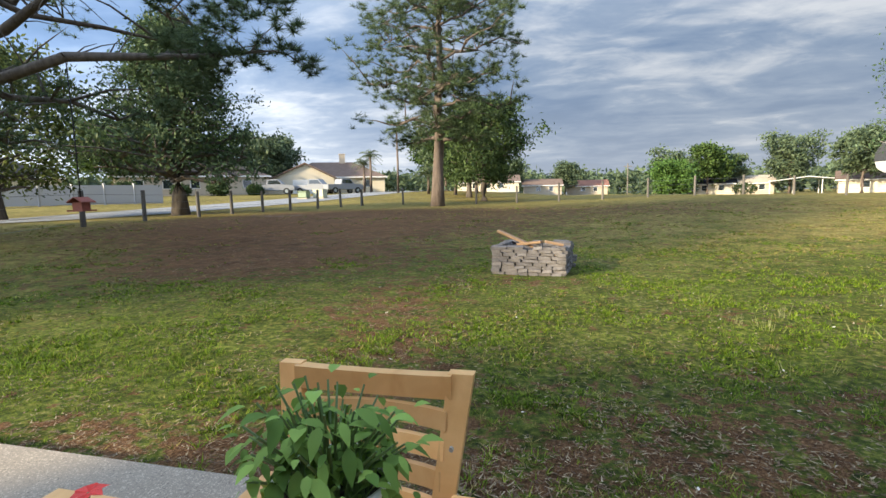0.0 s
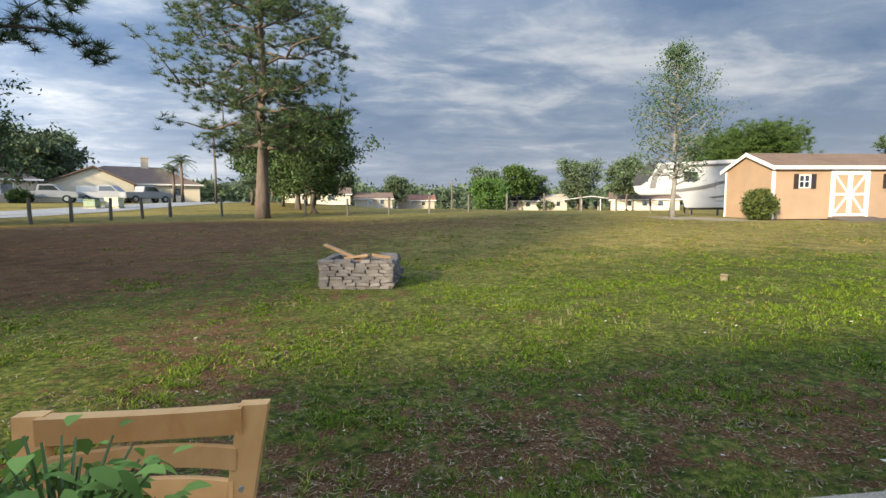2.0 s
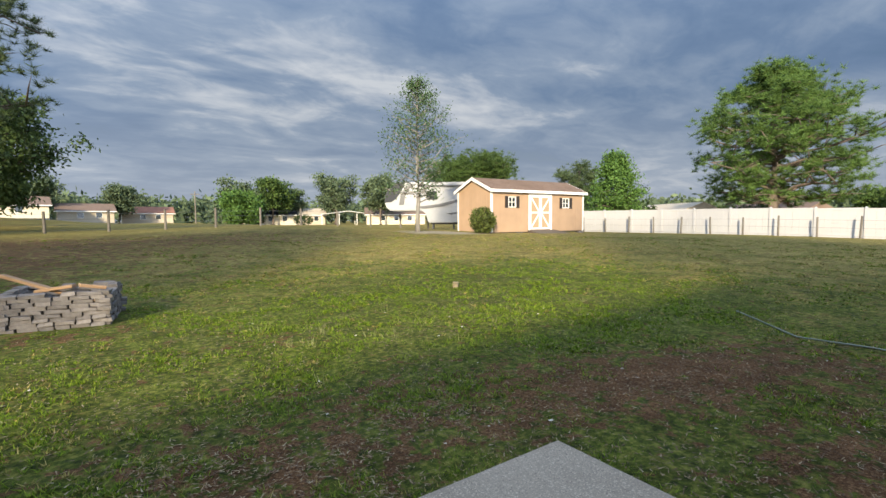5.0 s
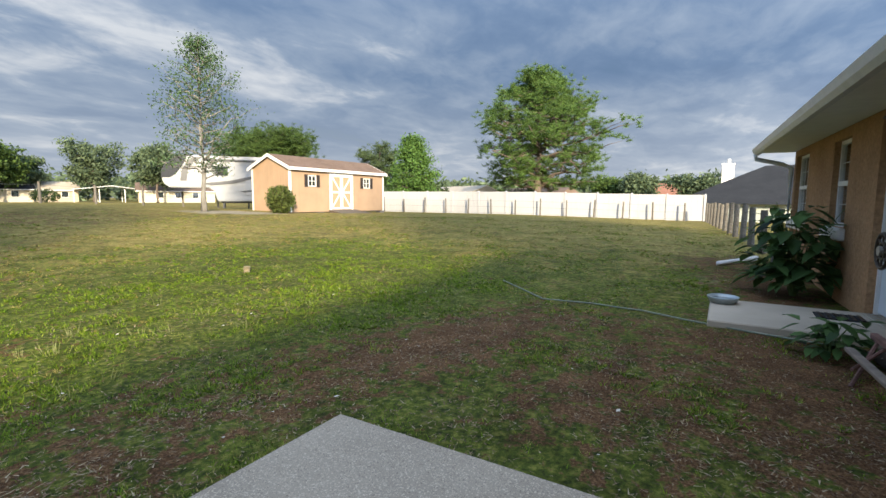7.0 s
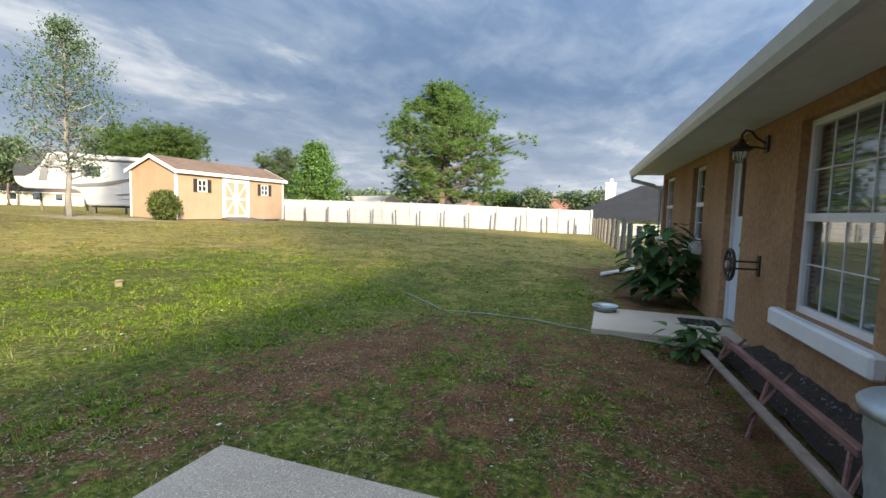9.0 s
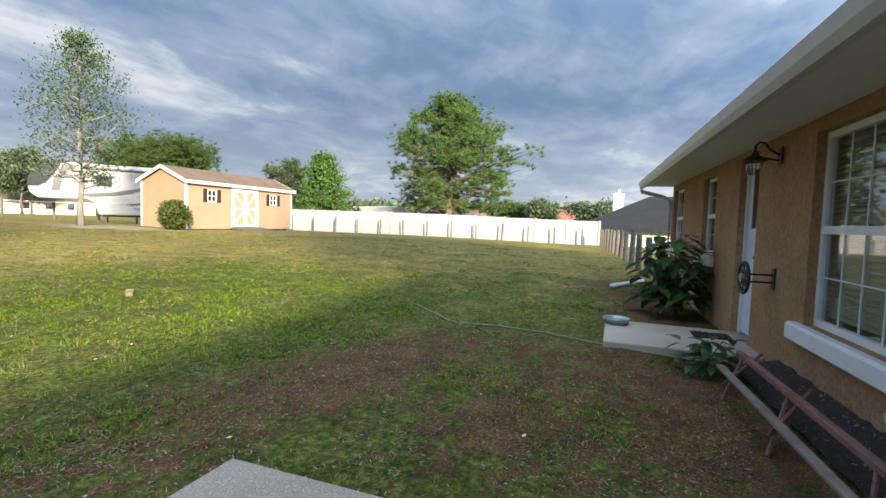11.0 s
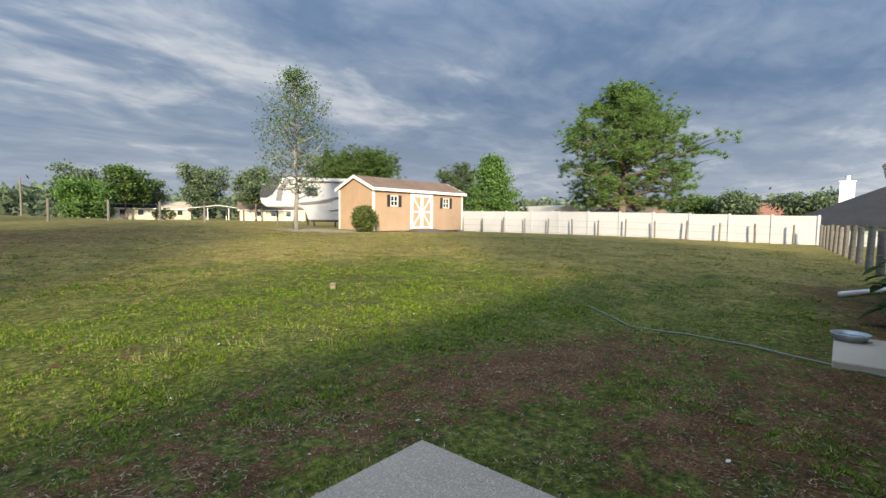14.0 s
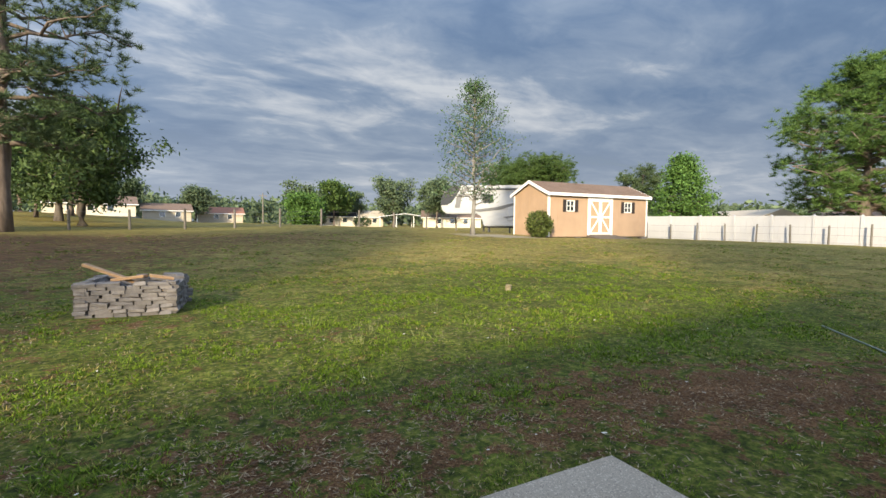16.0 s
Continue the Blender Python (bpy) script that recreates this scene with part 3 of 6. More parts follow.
gx, gy = stretch_axis(-10, 14, 0.22, 1500), stretch_axis(-2.4, 14, 0.22, 1500)
GX, GY = np.meshgrid(gx, gy)
bumps = 0.012 * np.sin(GX * 3.1 + 1.3 * np.sin(GY * 2.3)) * np.sin(GY * 2.7 + np.sin(GX * 1.9))
GZ = ground_z(GX, GY) + bumps * (np.hypot(GX, GY) < 30)
nx, ny = len(gx), len(gy)
idx = np.arange(nx * ny).reshape(ny, nx)
gfaces = np.stack([idx[:-1, :-1], idx[:-1, 1:], idx[1:, 1:], idx[1:, :-1]], -1).reshape(-1, 4)
gme = bpy.data.meshes.new("ground")
gme.from_pydata(np.stack([GX, GY, GZ], -1).reshape(-1, 3).tolist(), [], gfaces.tolist())
gme.materials.append(M_GROUND)
gme.polygons.foreach_set("use_smooth", [True] * len(gme.polygons))
col = gme.color_attributes.new("wear", "FLOAT_COLOR", "POINT")
wr, wg = wear(SOIL, GX, GY).reshape(-1), wear(SAND, GX, GY).reshape(-1)
col.data.foreach_set("color", np.stack([wr, wg, dryness(GX, GY).reshape(-1), np.ones_like(wr)], -1).reshape(-1).astype(np.float32))
tagged(new("ground", gme), "patchy green and straw lawn with bare brown soil", "lawn", kind="structure")

# grass: short blades in tufts, thinner where the soil is bare
rng = np.random.default_rng(11)
NC, PER = 105000, 8
rad = 1.2 + 22 * rng.uniform(0, 1, NC) ** 1.75
ang = rng.uniform(math.radians(-12), math.radians(152), NC)
cxp, cyp = -0.8 + rad * np.cos(ang), 0.1 + rad * np.sin(ang)
patch = np.array([noise.noise((a * 0.8, b * 0.8, 0.0)) + 0.7 * noise.noise((a * 2.6, b * 2.6, 5.0)) + 0.6 * noise.noise((a * 7.0, b * 7.0, 2.0)) for a, b in zip(cxp, cyp)])
bare = wear(SOIL, cxp, cyp) + wear(SAND, cxp, cyp)
C5, S5 = math.cos(math.radians(3.0)), math.sin(math.radians(3.0))
wall_v = -S5 * cxp + C5 * (cyp + 1.471)
ok = (rng.uniform(0, 1, NC) < np.clip(0.68 + 1.4 * patch - 1.25 * bare + 0.4 * wear(LUSH, cxp, cyp), 0.03, 1)) & (wall_v > 0.35)
ok &= ~((cxp < 1.33) & (cyp < 1.94)) & ~((cxp > 4.7) & (cxp < 6.0) & (cyp < 0.28)) & ~((cxp > -1.8) & (cxp < -0.4) & (cyp > 6.95) & (cyp < 8.5))
cxp, cyp, patch, rad = cxp[ok], cyp[ok], patch[ok], rad[ok]
turned = rng.uniform(0, 1, len(cxp)) < np.clip(dryness(cxp, cyp) * 1.1 - 0.35 * patch, 0.03, 0.9)


def blades(name, sel, mat, label):
    """Tufts of short leaning blades over the chosen places."""
    x0, y0, pt0, rd = (np.repeat(v[sel], PER) for v in (cxp, cyp, patch, rad))
    n = len(x0)
    size = (0.012 + 0.0011 * rd) * rng.uniform(0.5, 1.2, n)
    lean_a = rng.uniform(0, 6.283, n)
    x, y = x0 + np.cos(lean_a) * size, y0 + np.sin(lean_a) * size
    hgt = rng.uniform(0.008, 0.027, n) * (1.0 + 0.6 * np.clip(pt0, 0, 1)) * (1 + 0.9 * wear(LUSH, x, y))
    out = rng.uniform(0.3, 1.9, n) * hgt
    az = lean_a + rng.uniform(0.9, 2.2, n)
    wid = (0.0016 + 0.00062 * rd) * rng.uniform(0.7, 1.3, n)
    bz = ground_z(x, y) - 0.006
    b0 = np.stack([x - np.cos(az) * wid, y - np.sin(az) * wid, bz], -1)
    b1 = np.stack([x + np.cos(az) * wid, y + np.sin(az) * wid, bz], -1)
    b2 = np.stack([x + np.cos(lean_a) * out, y + np.sin(lean_a) * out, bz + hgt], -1)
    tagged(new(name, soup(name, np.stack([b0, b1, b2], 1), mat)), label, "grass", kind="stuff")


blades("grass", ~turned, M_GRASS, "short patchy green lawn grass in tufts")
blades("dry_grass", turned, M_GRASS_DRY, "straw-coloured dry grass among the green")

# dead thatch: flat straws and leaf scraps, thickest on the bare soil
NT = 150000
trd = 1.2 + 13 * rng.uniform(0, 1, NT) ** 1.7
tan_ = rng.uniform(math.radians(-12), math.radians(150), NT)
tx, ty = -0.8 + trd * np.cos(tan_), 0.1 + trd * np.sin(tan_)
tv = -S5 * tx + C5 * (ty + 1.471)
tn = np.array([noise.noise((a * 1.7, b * 1.7, 9.0)) for a, b in zip(tx, ty)])
keep = (rng.uniform(0, 1, NT) < np.clip(0.35 + 0.7 * tn + 0.35 * wear(SOIL, tx, ty), 0.04, 1)) & (tv > 0.6)
keep &= ~((tx < 1.32) & (ty < 1.93)) & ~((tx > 4.7) & (tx < 6.0) & (ty < 0.28)) & ~((tx > -1.8) & (tx < -0.4) & (ty > 6.95) & (ty < 8.7))
tx, ty, trd = tx[keep], ty[keep], trd[keep]
nt = len(tx)
ta, tl = rng.uniform(0, 6.283, nt), rng.uniform(0.012, 0.045, nt)
tw = (0.0016 + 0.0006 * trd) * rng.uniform(0.6, 1.4, nt)
tz = ground_z(tx, ty) + rng.uniform(0.002, 0.02, nt)
d0 = np.stack([np.cos(ta) * tl, np.sin(ta) * tl, rng.uniform(-0.2, 0.35, nt) * tl], -1)
d1 = np.stack([-np.sin(ta) * tw, np.cos(ta) * tw, np.zeros(nt)], -1)
tc0 = np.stack([tx, ty, tz], -1)
mt = Mat("dead_thatch", 0.9)
mt.color(mt.ramp(mt.island(), [(0.0, (0.07, 0.04, 0.024)), (0.4, (0.15, 0.095, 0.055)), (0.8, (0.27, 0.20, 0.115)), (1.0, (0.36, 0.29, 0.19))]))
tagged(new("thatch", soup("thatch", np.stack([tc0 - d1, tc0 + d1, tc0 + d0], 1), mt.m)), "brown and straw dead thatch on the soil", "thatch", kind="stuff")

# seed heads and weeds standing above the lawn
wd = []
for i in range(30):
    a, b = rng.uniform(0.5, 6.0), rng.uniform(3.4, 7.2)
    for k in range(7):
        q = rng.normal(size=2) * 0.05
        h = rng.uniform(0.05, 0.12)
        wd.append([[a + q[0] - 0.0025, b + q[1], gz(a, b)], [a + q[0] + 0.0025, b + q[1], gz(a, b)], [a + q[0] * 1.7, b + q[1] * 1.7, gz(a, b) + h]])
M_SEED = plain("pale_seed_heads", (0.24, 0.25, 0.10), 0.9)
tagged(new("weeds", soup("weeds", np.array(wd), M_SEED)), "pale seed heads standing in the lawn", "weeds", kind="stuff")

# fallen pale leaves and scraps on the lawn
lf = []
spots = [(-0.88, 2.75), (-1.07, 4.66)] + [(rng.uniform(-3, 5), rng.uniform(0.6, 6)) for _ in range(60)]
for a, b in spots:
    s, t0 = rng.uniform(0.008, 0.02), rng.uniform(0, 6.28)
    if a < 1.3 and b < 1.95:
        continue
    u, w = np.array([math.cos(t0), math.sin(t0), 0.2]) * s, np.array([-math.sin(t0), math.cos(t0), 0.1]) * s * 0.6
    c = np.array([a, b, gz(a, b) + 0.03])
    lf.append([c - u, c + w, c + u, c - w])
tagged(new("fallen_leaves", soup("fallen_leaves", np.array(lf), plain("pale_dry_leaf", (0.55, 0.5, 0.42), 0.8))), "pale dry leaves scattered on the lawn", "leaves", kind="stuff")

# road beyond the fence
rv_, rf_ = [], []
for i in range(70):
    yy = -60 + i * 3.2
    cx = -27.5 + 0.05 * yy + 0.0012 * (yy - 20) ** 2 * (yy > 20)
    for k in (-3.0, 0.0, 3.0):
        rv_.append((cx + k, yy, gz(cx + k, yy) + 0.035))
    if i:
        a = (i - 1) * 3
        rf_ += [(a, a + 1, a + 4, a + 3), (a + 1, a + 2, a + 5, a + 4)]
tagged(new("road", mesh_from("road", rv_, rf_, M_ASPHALT)), "pale grey asphalt street beyond the fence", "road", kind="structure")

# patio slab
pb = bx(-9.0, 1.30, -1.9, 1.912, -0.12, 0.07, bev=0.012)
tagged(part("patio", pb, M_PATIO), "exposed aggregate concrete patio slab", "patio", kind="structure")

# ---------------------------------------------------------------- the house beside the patio
H = Matrix.Translation((0, -1.471, 0)) @ Matrix.Rotation(math.radians(3.0), 4, "Z")
U0, U1, ZT = -6.3, 10.55, 2.175
OPEN = [(2.82, 4.01, 0.55, 2.06, "window"), (5.27, 5.92, 0.08, 2.12, "door"), (6.97, 7.74, 0.92, 2.05, "window"), (9.30, 10.36, 0.92, 2.07, "window")]
wo = empty("wall_house", H)
sections = [(U1 - 0.24, U1, -9.0, -0.24, -0.2, ZT), (U0, U0 + 0.24, -9.0, -0.24, -0.2, ZT), (U0, U1, -9.24, -9.0, -0.2, ZT)]
cur = U0
for a, b, z0, z1, _ in OPEN:
    sections += [(cur, a, -0.24, 0, -0.2, ZT), (a, b, -0.24, 0, z1, ZT), (a, b, -0.24, 0, -0.2, z0)]
    cur = b
sections.append((cur, U1, -0.24, 0, -0.2, ZT))
for q in sections:
    part("wall_section", bx(*q), M_STUCCO, wo)
tagged(wo, "rough tan stucco house wall", "wall", kind="structure")
ib = bx(U0 + 0.3, U1 - 0.3, -3.2, -3.0, -0.1, ZT)
io = part("wall_inside", ib, M_BEIGE)
io.matrix_world = H
tagged(io, "plain beige inner wall behind the windows", "wall", kind="structure")
rb = bmesh.new()
ov = 0.57
e0, e1 = U0 - 0.4, U1 + 0.08
vs = [rb.verts.new(p) for p in [(e0, ov, 2.275), (e1, ov, 2.275), (e1, -9.6, 2.275), (e0, -9.6, 2.275), (e0 + 4.6, -4.5, 4.15), (e1 - 4.6, -4.5, 4.15)]]
for f in ((0, 1, 5, 4), (1, 2, 5), (2, 3, 4, 5), (3, 0, 4)):
    rb.faces.new([vs[i] for i in f])
vs2 = [rb.verts.new(p) for p in [(e0, ov, 2.196), (e1, ov, 2.196), (e1, -9.6, 2.196), (e0, -9.6, 2.196)]]
for i in range(4):
    rb.faces.new((vs[i], vs2[i], vs2[(i + 1) % 4], vs[(i + 1) % 4]))
rb.faces.new(vs2[::-1])
ro = part("roof_house", rb, M_SHINGLE)
ro.matrix_world = H
tagged(ro, "low hipped shingle roof of the house", "roof", kind="structure")
sb_ = bmesh.new()
k = e0
while k < e1 - 0.02:                                # vented soffit boards
    box(sb_, k, min(k + 0.298, e1), 0.002, ov - 0.02, 2.176, 2.190)
    k += 0.3
so = part("ceiling_soffit", sb_, M_SOFFIT)
so.matrix_world = H
tagged(so, "grey vented soffit under the eaves", "soffit", kind="structure")
gt = empty("gutter", H)
prof = [(0.572, 2.135), (0.63, 2.135), (0.665, 2.18), (0.69, 2.25), (0.68, 2.262), (0.665, 2.25), (0.59, 2.25), (0.572, 2.25)]
gb = bmesh.new()
A_ = [gb.verts.new((e0, v, z)) for v, z in prof]
B_ = [gb.verts.new((e1, v, z)) for v, z in prof]
for i in range(len(prof)):
    j = (i + 1) % len(prof)
    gb.faces.new((A_[i], A_[j], B_[j], B_[i]))
gb.faces.new(A_[::-1])
gb.faces.new(B_)
part("trough", gb, M_GUTTER, gt)
fb = bx(e0, e1, 0.552, 0.569, 2.15, 2.272)
part("fascia", fb, M_WHITE, gt)
vv, ff = [], []
tube(vv, ff, [(10.55, 0.63, 2.15), (10.55, 0.62, 2.06), (10.5, 0.2, 1.95), (10.49, 0.055, 1.87), (10.49, 0.055, 0.3), (10.49, 0.16, 0.15)], [0.042] * 6, 8)
child("downspout", mesh_from("downspout", vv, ff, M_GUTTER, True), gt)
tagged(gt, "grey metal gutter with downspout on the eaves", "gutter")


def house_window(i, a, b, z0, z1, blinds):
    w = empty("window_%d" % i, H)
    yb = -0.07
    fr = bmesh.new()
    t = 0.05
    box(fr, a, a + t, yb - 0.05, yb, z0, z1)
    box(fr, b - t, b, yb - 0.05, yb, z0, z1)
    box(fr, a + t, b - t, yb - 0.05, yb, z1 - t, z1)
    box(fr, a + t, b - t, yb - 0.05, yb, z0, z0 + t)
    zm = (z0 + z1) / 2
    box(fr, a + t, b - t, yb - 0.05, yb + 0.012, zm - 0.03, zm + 0.03)
    part("window_frame", fr, M_WHITE, w)
    for za, zb, off in ((z0 + t, zm - 0.03, 0.0), (zm + 0.03, z1 - t, 0.0)):
        p = part("pane", bx(a + t, b - t, yb - 0.034, yb - 0.028, za, zb), M_PANE, w, "clear window pane")
        p.visible_shadow = False
        mu = bmesh.new()
        n = 4 if b - a > 0.9 else 2
        for k in range(1, n):
            u = a + t + (b - a - 2 * t) * k / n
            box(mu, u - 0.0045, u + 0.0045, yb - 0.027, yb - 0.018, za, zb)
        zq = (za + zb) / 2
        box(mu, a + t, b - t, yb - 0.0265, yb - 0.019, zq - 0.0045, zq + 0.0045)
        part("muntins", mu, M_WHITE, w)
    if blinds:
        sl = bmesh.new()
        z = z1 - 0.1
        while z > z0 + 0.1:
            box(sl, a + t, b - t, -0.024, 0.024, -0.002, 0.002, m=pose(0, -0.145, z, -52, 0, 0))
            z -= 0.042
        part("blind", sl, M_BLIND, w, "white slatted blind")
    tagged(w, "white-framed sash window with grid bars in the stucco wall", "window", kind="structure")
    return w


pm = bpy.data.materials.new("clear_pane")
pm.use_nodes = True
pn = pm.node_tree.nodes
pn.clear()
po, pg, pt, pmx, pfr = pn.new("ShaderNodeOutputMaterial"), pn.new("ShaderNodeBsdfGlossy"), pn.new("ShaderNodeBsdfTransparent"), pn.new("ShaderNodeMixShader"), pn.new("ShaderNodeLayerWeight")
pg.inputs["Roughness"].default_value = 0.02
pfr.inputs[0].default_value = 0.5
ppw, pad = pn.new("ShaderNodeMath"), pn.new("ShaderNodeMath")
ppw.operation, pad.operation = "POWER", "MULTIPLY_ADD"
ppw.inputs[1].default_value = 4.0
pad.inputs[1].default_value, pad.inputs[2].default_value = 0.75, 0.13
pm.node_tree.links.new(pfr.outputs["Facing"], ppw.inputs[0])
pm.node_tree.links.new(ppw.outputs[0], pad.inputs[0])
pt.inputs[0].default_value = (0.95, 0.97, 0.97, 1)
pm.node_tree.links.new(pad.outputs[0], pmx.inputs[0])
pm.node_tree.links.new(pt.outputs[0], pmx.inputs[1])
pm.node_tree.links.new(pg.outputs[0], pmx.inputs[2])
pm.node_tree.links.new(pmx.outputs[0], po.inputs[0])
M_PANE = pm
n_win = 0
for a, b, z0, z1, kind_ in OPEN:
    if kind_ == "window":
        n_win += 1
        house_window(n_win, a, b, z0, z1, True)
# floor of the room behind the openings, coloured near black so it looks unlit
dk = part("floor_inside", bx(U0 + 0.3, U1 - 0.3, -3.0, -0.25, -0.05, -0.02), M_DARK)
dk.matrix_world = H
tagged(dk, "house floor coloured near black as an unlit room", "floor", kind="structure")
for n_, (a, b, z0, w0, w1) in enumerate([(2.82, 4.01, 0.55, 2.68, 4.17), (6.97, 7.74, 0.92, 6.89, 7.82), (9.30, 10.36, 0.92, 9.22, 10.44)]):
    s = part("window_sill", bx(w0, w1, -0.10, 0.075, z0 - 0.155, z0 - 0.003, bev=0.02), M_WHITE)
    s.matrix_world = H
    tagged(s, "thick white painted window sill on stucco", "window sill", kind="structure")

dr = empty("door_1", H)
part("slab", bx(5.30, 5.885, -0.145, -0.10, 0.10, 2.085, bev=0.004), plain("door_white_blue", (0.62, 0.68, 0.74), 0.4, vary=0.06), dr)
part("door_frame", box(box(bx(5.27, 5.30, -0.17, -0.07, 0.08, 2.12), 5.885, 5.92, -0.17, -0.07, 0.08, 2.12), 5.30, 5.885, -0.17, -0.07, 2.085, 2.12), M_WHITE, dr)
part("door_glass", bx(5.40, 5.74, -0.101, -0.095, 1.31, 1.97), M_GLASS, dr, "dark glazed upper panel")
tr_ = bmesh.new()
for q in ((5.37, 5.40, 1.28, 2.00), (5.74, 5.77, 1.28, 2.00), (5.40, 5.74, 1.28, 1.31), (5.40, 5.74, 1.97, 2.00)):
    box(tr_, q[0], q[1], -0.102, -0.088, q[2], q[3])
part("glass_trim", tr_, M_WHITE, dr)
part("threshold", bx(5.27, 5.92, -0.17, 0.02, 0.055, 0.08), M_SLAB, dr, "worn concrete threshold")
kb = bmesh.new()
bmesh.ops.create_uvsphere(kb, u_segments=12, v_segments=8, radius=0.03, matrix=Matrix.Translation((5.36, -0.045, 1.0)))
cyl(kb, (5.36, -0.10, 1.0), (5.36, -0.055, 1.0), 0.012)
part("door_knob", kb, M_BRONZE, dr)
tagged(dr, "white half-glazed back door set in a recess", "door", kind="structure")

# wall lantern over the door
ln = empty("wall_lantern", H)
part("back_plate", bx(4.65, 4.75, 0.0, 0.02, 1.90, 2.06, bev=0.008), M_BRONZE, ln)
vv, ff = [], []
arc = [(4.70, 0.02, 1.99), (4.70, 0.10, 2.04), (4.70, 0.14, 2.10), (4.70, 0.19, 2.11), (4.70, 0.22, 2.07), (4.70, 0.22, 2.02)]
tube(vv, ff, arc, [0.011] * 6, 7)
tube(vv, ff, [(4.70, 0.02, 1.94), (4.70, 0.20, 1.97)], [0.009] * 2, 6)
child("arm", mesh_from("arm", vv, ff, M_BRONZE, True), ln)
part("shade", lathe(bmesh.new(), [(0.02, 0.09), (0.03, 0.06), (0.055, 0.04), (0.10, 0.0), (0.105, -0.012), (0.09, -0.01), (0.03, 0.04)], 18, (4.70, 0.22, 1.94)), M_BRONZE, ln, smooth=True)
jar = part("glass_jar", lathe(bmesh.new(), [(0.06, 0.0), (0.068, -0.04), (0.06, -0.09), (0.03, -0.115), (0.005, -0.12)], 16, (4.70, 0.22, 1.93)), M_PANE, ln, "ribbed clear glass jar", smooth=True)
cg = bmesh.new()
for i in range(6):
    a = i * math.pi / 3
    cyl(cg, (4.70 + 0.075 * math.cos(a), 0.22 + 0.075 * math.sin(a), 1.93), (4.70 + 0.03 * math.cos(a), 0.22 + 0.03 * math.sin(a), 1.805), 0.004, seg=5)
part("cage", cg, M_BRONZE, ln)
tagged(ln, "dark bronze barn-style wall lantern beside the door", "wall lamp")

# decorative wheel on two brackets
wh = empty("hose_wheel", H)
wm_ = bmesh.new()
WC = (4.67, 0.25, 0.84)
for r, t_ in ((0.145, 0.016), (0.07, 0.012)):
    prev = None
    ringv = []
    for i in range(28):
        a = 2 * math.pi * i / 28
        row = []
        for k in range(6):
            b = 2 * math.pi * k / 6
            rr = r + t_ * math.cos(b)
            row.append(wm_.verts.new((WC[0] + rr * math.cos(a), WC[1] + t_ * math.sin(b), WC[2] + rr * math.sin(a))))
        ringv.append(row)
    for i in range(28):
        for k in range(6):
            wm_.faces.new((ringv[i][k], ringv[(i + 1) % 28][k], ringv[(i + 1) % 28][(k + 1) % 6], ringv[i][(k + 1) % 6]))
part("rim", wm_, M_BRONZE, wh, smooth=True)
sp_ = bmesh.new()
for i in range(8):
    a = i * math.pi / 4
    cyl(sp_, (WC[0] + 0.02 * math.cos(a), WC[1], WC[2] + 0.02 * math.sin(a)), (WC[0] + 0.14 * math.cos(a), WC[1], WC[2] + 0.14 * math.sin(a)), 0.009, seg=6)
part("spokes", sp_, M_BRONZE, wh)
hb = bmesh.new()
cyl(hb, (WC[0], WC[1] - 0.03, WC[2]), (WC[0], WC[1] + 0.03, WC[2]), 0.04, seg=14)
part("hub", hb, plain("worn_hub", (0.35, 0.32, 0.28), 0.5, 0.4), wh)
br_ = bmesh.new()
for dz in (-0.035, 0.035):
    cyl(br_, (WC[0], 0.0, WC[2] + dz), (WC[0], WC[1], WC[2] + dz), 0.009, seg=8)
box(br_, WC[0] - 0.035, WC[0] + 0.035, 0.0, 0.014, WC[2] - 0.1, WC[2] + 0.1)
part("bracket", br_, M_BRONZE, wh)
tagged(wh, "dark cast-iron hose wheel on a wall bracket", "hose holder")

# planting bed along the wall
mb = bmesh.new()
bmesh.ops.create_grid(mb, x_segments=60, y_segments=6, size=0.5, matrix=Matrix.Diagonal((3.06, 0.36, 1, 1)))
for v in mb.verts:
    w = v.co.y / 0.36 + 0.5
    v.co.z = 0.10 * (1 - w) + 0.045 + 0.02 * noise.noise((v.co.x * 9, v.co.y * 9, 0))
    v.co.x += 2.9
    v.co.y += 0.18
mo = part("mulch_bed", mb, M_MULCH, smooth=True)
mo.matrix_world = H
tagged(mo, "dark mulch bed along the stucco wall", "mulch bed", kind="structure")
chips = []
rg = np.random.default_rng(5)
for i in range(420):
    u, v = rg.uniform(1.45, 4.3), rg.uniform(0.02, 0.34)
    p = np.array(H @ Vector((u, v, 0.155 - 0.1 * v / 0.36)))
    d = rand_unit(rg, 1)[0] * rg.uniform(0.006, 0.016)
    e = np.cross(d, rand_unit(rg, 1)[0]) * 0.6
    chips.append([p - d, p + e, p + d, p - e])
tagged(new("mulch_chips", soup("mulch_chips", np.array(chips), plain("grey_chip", (0.20, 0.19, 0.18), 0.9, vary=0.6))), "grey wood chips on the dark mulch", "mulch", kind="stuff")

